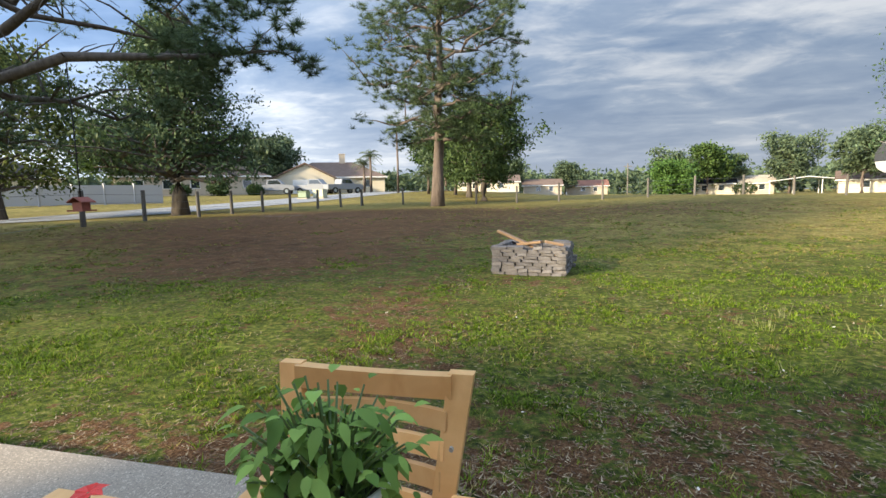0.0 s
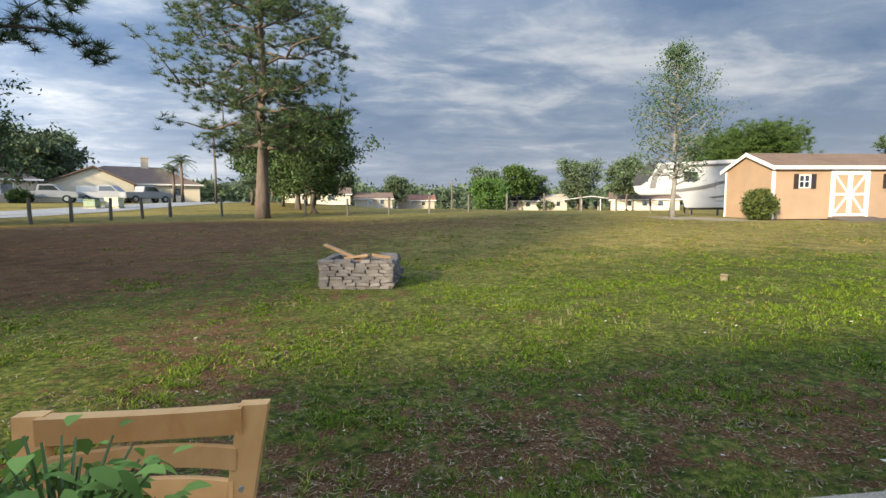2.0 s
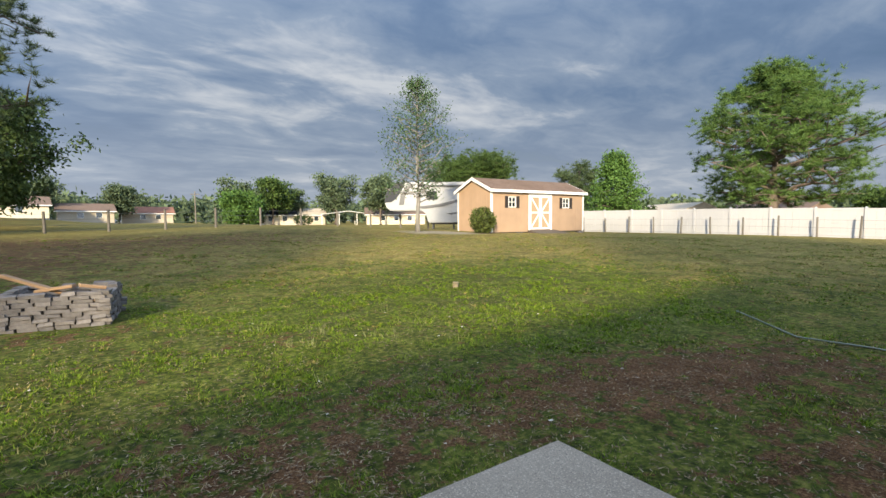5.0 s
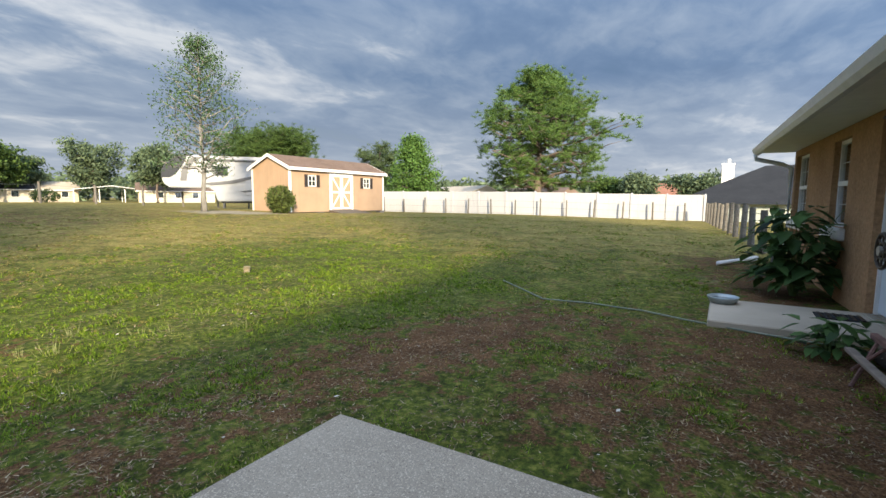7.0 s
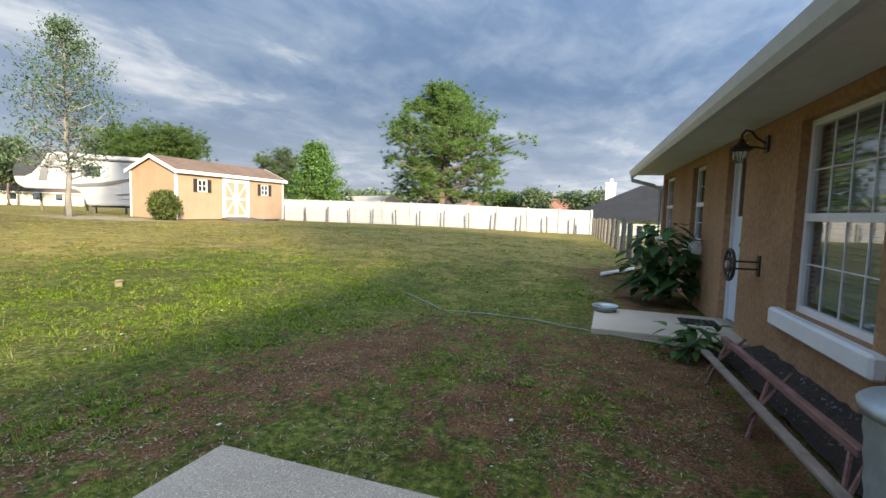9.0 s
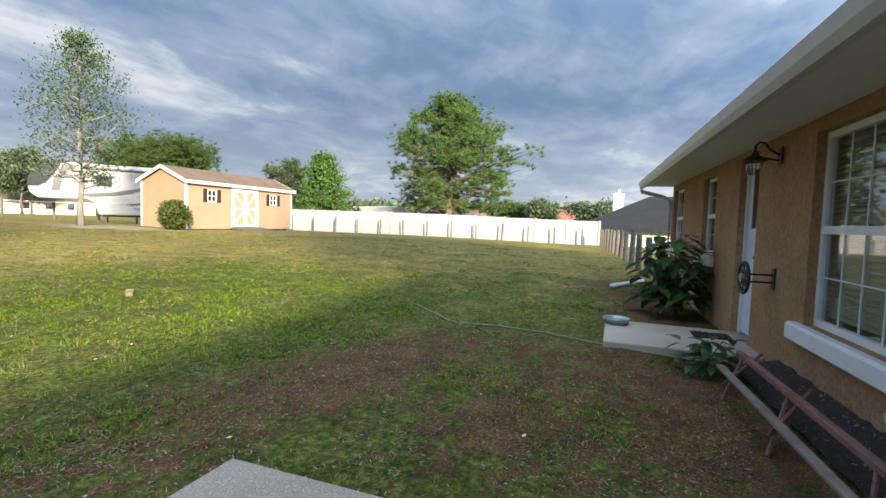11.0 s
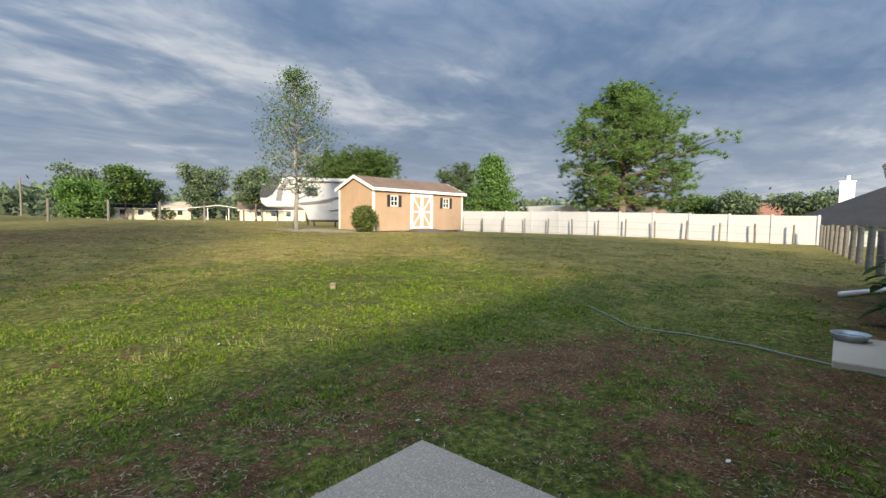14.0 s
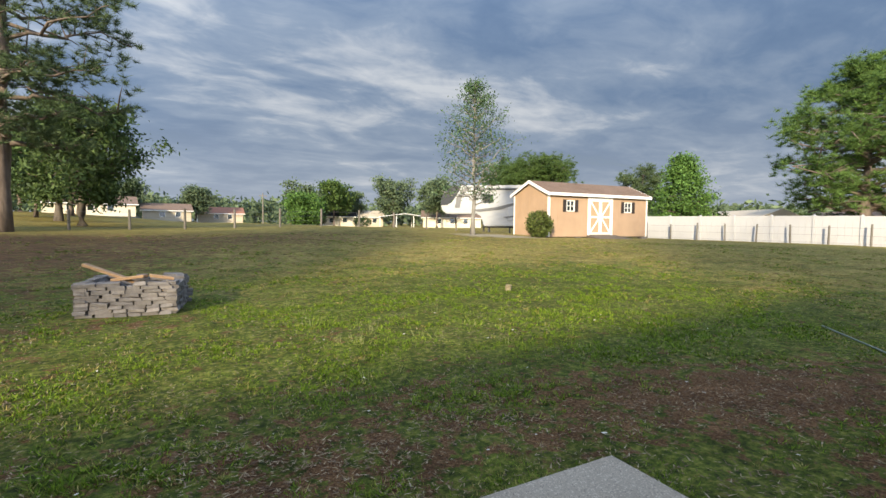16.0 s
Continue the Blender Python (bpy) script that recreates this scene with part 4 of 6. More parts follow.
# ---------------------------------------------------------------- concrete step, bucket, pipe, hose
st = part("concrete_step", bx(4.74, 5.98, -1.22, 0.25, -0.1, 0.07, bev=0.012), M_SLAB)
tagged(st, "smooth pale concrete step slab by the door", "concrete slab", kind="structure")
gr = empty("drain_grate", Matrix.Translation((5.55, -0.90, 0.07)) @ Matrix.Diagonal((0.9, 0.7, 1, 1)))
part("grate_frame", bx(-0.16, 0.16, -0.28, 0.28, 0, 0.012), M_DARK, gr)
for i in range(6):
    part("slat", bx(-0.15, 0.15, -0.26 + i * 0.092, -0.225 + i * 0.092, 0.012, 0.02), M_BRONZE, gr)
tagged(gr, "grey slatted grate on the concrete step", "grate")
bk = empty("metal_pan", Matrix.Translation((5.74, 0.12, 0.07)))
part("pan", lathe(bmesh.new(), [(0.12, 0.0), (0.155, 0.05), (0.165, 0.075), (0.158, 0.078), (0.145, 0.05), (0.11, 0.012)], 22), M_ZINC, bk, smooth=True)
part("water", lathe(bmesh.new(), [(0.14, 0.042), (0.14, 0.046)], 22), M_GLASS, bk, "still dark water")
tagged(bk, "shallow galvanised pan on the concrete step", "pan")
vv, ff = [], []
tube(vv, ff, [(9.58, 0.2, gz(9.5, .2) + 0.05), (10.2, -0.14, gz(10, 0) + 0.05), (10.76, -0.44, gz(10.7, -.4) + 0.055)], [0.05, 0.05, 0.05], 8)
pp = empty("drain_pipe")
child("pipe", mesh_from("pipe", vv, ff, M_WHITE, True), pp)
tagged(pp, "white plastic downspout extension lying on bare soil", "drain pipe")
hp = [(6.0, 3.0), (5.5, 2.5), (5.05, 2.05), (5.12, 1.5), (5.06, 0.9), (4.83, 0.3), (4.68, -0.2), (4.6, -0.6), (4.55, -0.95)]
pts = []
for i in range(len(hp) - 1):
    for k in range(4):
        q = k / 4
        a = hp[i][0] * (1 - q) + hp[i + 1][0] * q
        b = hp[i][1] * (1 - q) + hp[i + 1][1] * q
        pts.append((a + 0.02 * math.sin(3 * b + i), b, gz(a, b) + 0.012))
vv, ff = [], []
tube(vv, ff, pts, [0.009] * len(pts), 6)
ho = empty("garden_hose")
child("hose", mesh_from("hose", vv, ff, M_HOSE, True), ho)
tagged(ho, "pale green garden hose lying across the lawn", "garden hose")

# weathered trestle frame along the bed
bn = empty("wooden_trestle")
part("front_board", box(bmesh.new(), -1.05, 1.0, -0.028, 0.028, 0.372, 0.40, bev=0.006, m=Matrix.Translation((2.60, -0.690, -0.15)) @ Matrix.Rotation(math.radians(3.6), 4, "Z")), M_BENCH_GREY, bn, "greyed weathered board")
part("back_board", box(bmesh.new(), -1.05, 1.0, -0.024, 0.024, 0.355, 0.40, bev=0.006, m=Matrix.Translation((3.07, -0.915, -0.13)) @ Matrix.Rotation(math.radians(3.6), 4, "Z")), M_BENCH, bn, "faded red board")
for u in (-0.95, 0.0, 0.9):
    x, y = 2.60 + u, -0.690 + 0.063 * u
    x2, y2 = 3.07 + u, -0.915 + 0.063 * u
    q = bmesh.new()
    cyl(q, (x, y, 0.0), (x2, y2, 0.23), 0.013, seg=6)
    part("brace", q, M_BENCH, bn)
    q = bmesh.new()
    cyl(q, (x2, y2, 0.02), (x, y, 0.22), 0.013, seg=6)
    part("brace", q, M_BENCH_GREY, bn)
    q = bmesh.new()
    cyl(q, (x, y, 0.12), (x2 + 0.12, y2 - 0.16, 0.25), 0.012, seg=6)
    part("crossbar", q, M_BENCH, bn)
tagged(bn, "weathered red wooden trestle bench without a seat", "bench")

tc_ = empty("trash_can", Matrix.Translation((1.56, -1.03, 0.0)) @ Matrix.Scale(1.1, 4))
prof = [(0.19, 0.0)]
for i in range(12):
    prof.append((0.19 + 0.038 * i / 11 + (0.005 if i % 2 else 0), 0.05 + 0.5 * i / 11))
part("can", lathe(bmesh.new(), prof, 28), M_ZINC, tc_, smooth=True)
part("lid", lathe(bmesh.new(), [(0.245, 0.53), (0.25, 0.56), (0.235, 0.575), (0.15, 0.605), (0.02, 0.62)], 28), M_ZINC, tc_, "domed galvanised lid", smooth=True)
vv, ff = [], []
tube(vv, ff, [(-0.06, 0, 0.61), (-0.05, 0, 0.65), (0.05, 0, 0.65), (0.06, 0, 0.61)], [0.008] * 4, 6)
child("lid_handle", mesh_from("lid_handle", vv, ff, M_ZINC, True), tc_)
tagged(tc_, "dull galvanised steel trash can with domed lid", "trash can")


def broad_plant(name, x, y, z, h, r, n, leaf, label, mat, seed):
    """Stems with broad pointed leaves that arch outward, each leaf folded along its midrib."""
    rg = np.random.default_rng(seed)
    root = empty(name, Matrix.Translation((x, y, z)))
    vv, ff, quads = [], [], []
    for i in range(n):
        a = i * 2.39996 + rg.uniform(-0.3, 0.3)
        rr, hh = r * rg.uniform(0.15, 1.0), h * rg.uniform(0.5, 1.0)
        tip = Vector((math.cos(a) * rr, math.sin(a) * rr, hh))
        if i % 3 == 0:
            tube(vv, ff, [(math.cos(a) * 0.03, math.sin(a) * 0.03, 0), (tip.x * 0.4, tip.y * 0.4, hh * 0.6), tip], [0.008, 0.006, 0.003], 5)
        for k in range(4):
            b = a + rg.uniform(-1.2, 1.2)
            L = leaf * rg.uniform(0.6, 1.15)
            base = np.array(tip) * np.array([1, 1, rg.uniform(0.25, 1.0)])
            d = np.array([math.cos(b), math.sin(b), rg.uniform(-0.55, 0.45)])
            side = np.array([-math.sin(b), math.cos(b), 0.0])
            up = np.array([0, 0, 1.0])
            mid = [base + d * L * q + up * (-0.28 * L * q * q) for q in (0, 0.3, 0.65, 1.0)]
            wd_ = [0.03, 0.27, 0.22, 0.0]
            for s in (-1, 1):
                for q in range(3):
                    o0, o1 = mid[q] + side * s * wd_[q] * L + up * wd_[q] * L * 0.25, mid[q + 1] + side * s * wd_[q + 1] * L + up * wd_[q + 1] * L * 0.25
                    quads.append([mid[q], mid[q + 1], o1, o0] if s > 0 else [mid[q], o0, o1, mid[q + 1]])
    if vv:
        child("stems", mesh_from("stems", vv, ff, M_STEM), root)
    arr = np.array(quads)
    me = mesh_from("leaves", arr.reshape(-1, 3).tolist(), np.arange(len(arr) * 4).reshape(-1, 4).tolist(), mat, True)
    bmx = bmesh.new()
    bmx.from_mesh(me)
    bmesh.ops.remove_doubles(bmx, verts=bmx.verts, dist=0.0004)
    bmx.to_mesh(me)
    bmx.free()
    child("leaves", me, root)
    return tagged(root, label, "plant")


M_STEM = plain("green_stem", (0.12, 0.19, 0.06), 0.5)
p = H @ Vector((7.15, 0.42, 0))
broad_plant("large_shrub", p.x, p.y, 0.0, 1.25, 0.5, 80, 0.27, "dark broad-leaved shrub against the stucco wall", M_BROAD, 3)
p = H @ Vector((4.2, 0.62, 0))
broad_plant("young_shrub", p.x, p.y, 0.0, 0.36, 0.22, 22, 0.16, "young broad-leaved plant at the end of the bed", M_BROAD, 9)
p = H @ Vector((1.95, 0.2, 0))
broad_plant("bed_plant", p.x, p.y, 0.1, 0.42, 0.12, 12, 0.08, "small green plant behind the trash can", M_POTLEAF, 12)

# ---------------------------------------------------------------- patio chair, table, pots
ch = empty("patio_chair", Matrix.Translation((-1.118, 1.30, 0.07)) @ Matrix.Diagonal((0.80, 1, 0.945, 1)))
# the back leans away (towards +y); seat reaches towards the table
BT = Matrix.Rotation(math.radians(-10), 4, "X")


def bowed(x0, x1, z0, z1, t, bow):
    """A slat that curves backward in the middle."""
    bm = bmesh.new()
    rows = []
    for i in range(9):
        q = i / 8
        x = x0 + (x1 - x0) * q
        y = bow * (1 - (2 * q - 1) ** 2)
        rows.append([bm.verts.new((x, y - t, z0)), bm.verts.new((x, y, z0)), bm.verts.new((x, y, z1)), bm.verts.new((x, y - t, z1))])
    for a, b in zip(rows, rows[1:]):
        for k in range(4):
            bm.faces.new((a[k], a[(k + 1) % 4], b[(k + 1) % 4], b[k]))
    bm.faces.new(rows[0][::-1])
    bm.faces.new(rows[-1])
    bmesh.ops.recalc_face_normals(bm, faces=bm.faces)
    return bm


tops = bowed(-0.232, 0.232, 0.68, 0.735, 0.03, 0.03)
for v in tops.verts:
    v.co.z -= 0.016 * (1 - (v.co.x / 0.232) ** 2)
    v.co.y += 0.07
part("top_rail", tops, M_CHAIR, ch)
for i in range(6):
    z = 0.612 - i * 0.064
    hw = 0.225 - 0.1 * (0.66 - z) * 0.9
    s = bowed(-hw, hw, z, z + 0.042, 0.014, 0.03)
    for v in s.verts:
        v.co.y += 0.062 - (0.735 - v.co.z) * 0.2
    part("back_slat", s, M_CHAIR, ch)
for sx in (-1, 1):
    b = bmesh.new()
    rows = []
    for z, y, w in ((0.0, -0.01, 0.05), (0.3, -0.01, 0.058), (0.5, 0.03, 0.062), (0.736, 0.082, 0.07)):
        xo = sx * (0.15 + 0.106 * (z / 0.736))
        rows.append([b.verts.new((xo - w / 2, y - 0.028, z)), b.verts.new((xo + w / 2, y - 0.028, z)), b.verts.new((xo + w / 2, y, z)), b.verts.new((xo - w / 2, y, z))])
    for r0, r1 in zip(rows, rows[1:]):
        for k in range(4):
            b.faces.new((r0[k], r0[(k + 1) % 4], r1[(k + 1) % 4], r1[k]))
    b.faces.new(rows[0][::-1])
    b.faces.new(rows[-1])
    part("back_post", b, M_CHAIR, ch)
    part("arm", bx(sx * 0.275 - 0.035, sx * 0.275 + 0.035, -0.52, 0.0, 0.46, 0.485, bev=0.006), M_CHAIR, ch)
    part("leg", bx(sx * 0.275 - 0.025, sx * 0.275 + 0.025, -0.49, -0.44, 0.0, 0.46, bev=0.004), M_CHAIR, ch)
    bo = bmesh.new()
    cyl(bo, (sx * 0.243, -0.002, 0.59), (sx * 0.243, -0.008, 0.59), 0.006, seg=8)
    part("bolt", bo, M_ZINC, ch)
for i in range(6):
    part("seat_slat", bx(-0.245, 0.245, -0.49 + i * 0.08, -0.425 + i * 0.08, 0.31, 0.33, bev=0.004), M_CHAIR, ch)
tagged(ch, "honey-coloured wooden patio chair with slatted back", "chair")

tb = empty("side_table", Matrix.Translation((-1.56, 0.94, 0.01)))
for i in range(5):
    part("top_slat", bx(-0.26, 0.26, -0.24 + i * 0.096, -0.15 + i * 0.096, 0.47, 0.495, bev=0.004), M_CHAIR, tb)
for sx in (-1, 1):
    for sy in (-1, 1):
        part("leg", bx(sx * 0.22 - 0.022, sx * 0.22 + 0.022, sy * 0.2 - 0.022, sy * 0.2 + 0.022, 0, 0.47), M_CHAIR, tb)
tagged(tb, "honey-coloured slatted wooden side table", "table")
tb2 = copy_thing(tb, Matrix.Translation((-0.98, 0.78, 0.105)))
tb2["label"] = "honey-coloured slatted wooden table under the potted plant"

PX, PY, PZ = -1.02, 0.97, 0.595
pt_ = empty("flower_pot", Matrix.Translation((PX, PY, PZ)))
part("pot", lathe(bmesh.new(), [(0.055, 0), (0.06, 0.004), (0.078, 0.15), (0.086, 0.152), (0.087, 0.165), (0.079, 0.166), (0.072, 0.14), (0.06, 0.135)], 28), M_WHITE, pt_, "glossy white pot", smooth=True)
part("soil", lathe(bmesh.new(), [(0.0745, 0.138), (0.074, 0.142)], 24), M_MULCH, pt_)
tagged(pt_, "white pot of bushy green seedlings on the table", "plant pot")
rg = np.random.default_rng(21)
vv, ff, quads = [], [], []
for i in range(84):
    a = i * 2.39996
    r0, rr, hh = 0.06 * math.sqrt(rg.uniform(0, 1)), 0.122 * math.sqrt(rg.uniform(0.02, 1)), rg.uniform(0.07, 0.175)
    hh *= 1 - 0.35 * (rr / 0.122) ** 2
    tip = Vector((math.cos(a) * rr - 0.01, math.sin(a) * rr * 0.8, 0.14 + hh))
    tube(vv, ff, [(math.cos(a) * r0, math.sin(a) * r0, 0.138), (tip.x * 0.6, tip.y * 0.6, 0.14 + hh * 0.6), tip], [0.0028, 0.0024, 0.0016], 5)
    for k in range(4):
        b = a + k * 1.57 + rg.uniform(-0.5, 0.5)
        L = rg.uniform(0.018, 0.044)
        base = np.array(tip) - np.array([0, 0, 0.02 * k])
        el = rg.uniform(-1.0, 0.45)
        d = np.array([math.cos(b) * math.cos(el), math.sin(b) * math.cos(el), math.sin(el)])
        side = np.array([-math.sin(b), math.cos(b), 0.0])
        up = np.cross(d, side) * -1
        st_ = base + d * 0.015
        mid = [st_ + d * L * q + np.array([0, 0, -0.35 * L * q * q]) for q in (0, 0.25, 0.55, 0.8, 1.0)]
        wd_ = [0.02, 0.23, 0.27, 0.15, 0.0]
        for s in (-1, 1):
            for q in range(4):
                o0 = mid[q] + side * s * wd_[q] * L + np.array([0, 0, wd_[q] * L * 0.3])
                o1 = mid[q + 1] + side * s * wd_[q + 1] * L + np.array([0, 0, wd_[q + 1] * L * 0.3])
                quads.append([mid[q], mid[q + 1], o1, o0] if s > 0 else [mid[q], o0, o1, mid[q + 1]])
child("stems", mesh_from("stems", vv, ff, M_STEM), pt_)
arr = np.array(quads)
me = mesh_from("leaves", arr.reshape(-1, 3).tolist(), np.arange(len(arr) * 4).reshape(-1, 4).tolist(), M_POTLEAF, True)
bmx = bmesh.new()
bmx.from_mesh(me)
bmesh.ops.remove_doubles(bmx, verts=bmx.verts, dist=0.0003)
bmx.to_mesh(me)
bmx.free()
child("leaves", me, pt_)

fp = empty("flower_pot", Matrix.Translation((-1.38, 0.82, 0.505)))
part("pot", lathe(bmesh.new(), [(0.06, 0), (0.085, 0.14), (0.09, 0.15), (0.08, 0.15), (0.07, 0.12)], 24), plain("dark_pot", (0.06, 0.05, 0.045), 0.6), fp, smooth=True)
part("soil", lathe(bmesh.new(), [(0.074, 0.12), (0.0735, 0.124)], 24), M_MULCH, fp)
stems_v, stems_f = [], []
heads = [(0.075, 0.03, 0.268, 0.024), (-0.045, -0.035, 0.27, 0.02)]
for i, (a, b, c, r) in enumerate(heads):
    tube(stems_v, stems_f, [(a * 0.2, b * 0.2, 0.12), (a * 0.8, b * 0.8, c * 0.75), (a, b, c)], [0.003, 0.003, 0.0025], 5)
    pet = bmesh.new()
    for k in range(6):
        t0 = k * math.pi / 3 + i
        up = 0.25 if i == 0 else 1.1
        d = Vector((math.cos(t0), math.sin(t0), up)).normalized()
        sd = Vector((-math.sin(t0), math.cos(t0), 0))
        o = Vector((a, b, c))
        q = [pet.verts.new(o), pet.verts.new(o + d * r * 0.55 + sd * r * 0.33), pet.verts.new(o + d * r + Vector((0, 0, -0.006))), pet.verts.new(o + d * r * 0.55 - sd * r * 0.33)]
        pet.faces.new(q)
    part("flower", pet, M_RED, fp, "bright red flower")
child("stems", mesh_from("stems", stems_v, stems_f, M_STEM), fp)
tagged(fp, "dark pot with bright red flowers on the table", "plant pot")

# ---------------------------------------------------------------- stone fire pit
ring = empty("stone_fire_pit", Matrix.Translation((-1.62, 7.16, 0.0)) @ Matrix.Rotation(math.radians(-7), 4, "Z"))
RW, RD, CH = 1.04, 1.05, 0.046
brick_meshes = []
for L in (0.13, 0.18, 0.23):
    for v_ in range(2):
        rg = np.random.default_rng(int(L * 100) + v_)
        b = bx(-L / 2, L / 2, -0.055, 0.055, -0.0215, 0.0215, bev=0.005)
        for v in b.verts:
            v.co += Vector(rg.normal(size=3)) * 0.004
        me = bpy.data.meshes.new("brick")
        b.to_mesh(me)
        b.free()
        me.materials.append(M_STONE)
        brick_meshes.append((L, me))
rg = np.random.default_rng(33)
for c in range(9):
    z = 0.024 + c * CH
    for side in range(4):
        length = RW if side % 2 == 0 else RD
        s = -0.03 + rg.uniform(0, 0.05)
        while s < length - 0.06:
            L, me = brick_meshes[rg.integers(len(brick_meshes))]
            if s + L > length + 0.03:
                L, me = brick_meshes[0]
            if c == 8 and rg.uniform() < 0.25:
                s += L
                continue
            m = s + L / 2
            jit = rg.normal() * 0.008
            if side == 0:
                p, a = (m, 0.05 + jit), 0
            elif side == 1:
                p, a = (RW - 0.05 + jit, m), 90
            elif side == 2:
                p, a = (m, RD - 0.05 + jit), 0
            else:
                p, a = (0.05 + jit, m), 90
            o = new("brick", me)
            o.parent = ring
            o.matrix_local = pose(p[0], p[1], z + rg.normal() * 0.002, rg.normal() * 1.0, rg.normal() * 1.2, a + rg.normal() * 2.5)
            s += L + rg.uniform(0.006, 0.022)
part("ash_bed", bx(0.1, RW - 0.1, 0.1, RD - 0.1, 0.0, 0.2), M_MULCH, ring, "dark ash and soil")
tagged(ring, "square fire pit of stacked grey pavers on the lawn", "fire pit")
for i, (px, py, yaw, tilt, L) in enumerate([(0.30, 0.25, -8, 22, 0.62), (0.52, 0.14, -20, -8, 0.40), (0.86, 0.16, 20, 12, 0.26), (0.62, 0.45, 10, -4, 0.6), (0.3, 0.5, 75, 6, 0.5)]):
    o = part("firewood", bx(-L / 2, L / 2, -0.05, 0.05, -0.018, 0.018, bev=0.005), M_LOG)
    o.matrix_world = ring.matrix_world @ pose(px, py, (0.505, 0.455, 0.455, 0.22, 0.22)[i], 0, tilt, yaw)
    tagged(o, "split pale firewood board in the stone pit", "firewood", "wood in the fire pit")

# small stump in the lawn
sk = bmesh.new()
lathe(sk, [(0.05, 0), (0.045, 0.05), (0.05, 0.08), (0.03, 0.09)], 9)
for v in sk.verts:
    v.co.x += 0.02 * noise.noise(v.co * 20)
so_ = empty("garden_stump", Matrix.Translation((4.34, 6.82, gz(4.34, 6.82) - 0.01)))
part("stub", sk, plain("pale_stub", (0.24, 0.20, 0.13), 0.9), so_)
part("cap", lathe(bmesh.new(), [(0.02, 0.09), (0.06, 0.10), (0.05, 0.115), (0.01, 0.12)], 9), plain("straw_cap", (0.22, 0.18, 0.10), 0.9), so_)
tagged(so_, "small pale sprinkler stub in the lawn", "sprinkler")

# ---------------------------------------------------------------- shed
SH = Matrix.Translation((15.9, 19.0, 0.42)) @ Matrix.Rotation(math.radians(-1.5), 4, "Z")
sh = empty("garden_shed", SH)
SL, SD, EZ, PZ_ = 7.3, 3.0, 2.38, 3.02
z0 = 0.12
b = bmesh.new()
pts = [(0, z0), (SD, z0), (SD, EZ), (SD / 2, PZ_ - 0.03), (0, EZ)]
for xx in (0.0, SL):
    b = bmesh.new()
    vs = [b.verts.new((xx, y, z)) for y, z in pts]
    vs2 = [b.verts.new((xx + (0.08 if xx == 0 else -0.08), y, z)) for y, z in pts]
    b.faces.new(vs)
    b.faces.new(vs2[::-1])
    for i in range(5):
        b.faces.new((vs[i], vs2[i], vs2[(i + 1) % 5], vs[(i + 1) % 5]))
    bmesh.ops.recalc_face_normals(b, faces=b.faces)
    part("gable_wall", b, M_SIDING, sh)
WINS = [(1.18, 1.74), (5.43, 6.02)]
WZ0, WZ1, DZ1 = 1.46, 2.04, 2.18
DOOR = (2.72, 4.5)
cur = 0.08
for a, c, lo, hi in ((*WINS[0], WZ0, WZ1), (*DOOR, 0.22, DZ1), (*WINS[1], WZ0, WZ1)):
    part("wall_panel", bx(cur, a, 0, 0.08, z0, EZ), M_SIDING, sh)
    part("wall_panel", bx(a, c, 0, 0.08, hi, EZ), M_SIDING, sh)
    part("wall_panel", bx(a, c, 0, 0.08, z0, lo), M_SIDING, sh)
    cur = c
part("wall_panel", bx(cur, SL - 0.08, 0, 0.08, z0, EZ), M_SIDING, sh)
part("back_wall", bx(0.08, SL - 0.08, SD - 0.08, SD, z0, EZ), M_SIDING, sh)
k = 0.2
while k < SL - 0.1:                                 # vertical battens of the siding
    if not any(a - 0.27 < k < c + 0.27 for a, c in WINS + [DOOR]):
        part("batten", bx(k, k + 0.012, -0.006, 0.001, z0 + 0.01, EZ - 0.1), M_SIDING, sh)
    k += 0.4
k = 0.4
while k < SD - 0.1:
    part("batten", bx(-0.006, 0.001, k, k + 0.012, z0 + 0.01, EZ - 0.02), M_SIDING, sh)
    k += 0.4
for s in (0, 1):                                    # two roof slopes with overhang
    b = bmesh.new()
    y0_, y1_ = (-0.18, SD / 2) if s == 0 else (SD + 0.18, SD / 2)
    sl = (PZ_ - EZ) / (SD / 2)
    ze = EZ - 0.18 * sl + 0.05
    q = [(-0.15, y0_, ze), (SL + 0.15, y0_, ze), (SL + 0.15, y1_, PZ_ + 0.05), (-0.15, y1_, PZ_ + 0.05)]
    lo = [b.verts.new(p) for p in q]
    hi = [b.verts.new((p[0], p[1], p[2] + 0.05)) for p in q]
    b.faces.new(lo)
    b.faces.new(hi)
    for i in range(4):
        b.faces.new((lo[i], lo[(i + 1) % 4], hi[(i + 1) % 4], hi[i]))
    bmesh.ops.recalc_face_normals(b, faces=b.faces)
    part("roof", b, M_SHINGLE, sh)
    ln_ = bmesh.new()
    for i in range(9):                              # courses of shingles
        q = i / 9
        yy, zz = y0_ + (y1_ - y0_) * q, ze + (PZ_ + 0.05 - ze) * q + 0.05
        box(ln_, -0.15, SL + 0.15, min(yy, yy + (0.03 if s == 0 else -0.03)), max(yy, yy + (0.03 if s == 0 else -0.03)), zz + 0.003, zz + 0.014 + 0.008)
    part("shingle_course", ln_, M_SHINGLE, sh)
part("eave_trim", bx(-0.16, SL + 0.16, -0.205, -0.18, EZ - 0.12, EZ + 0.03), M_WHITE, sh, "white eave board")
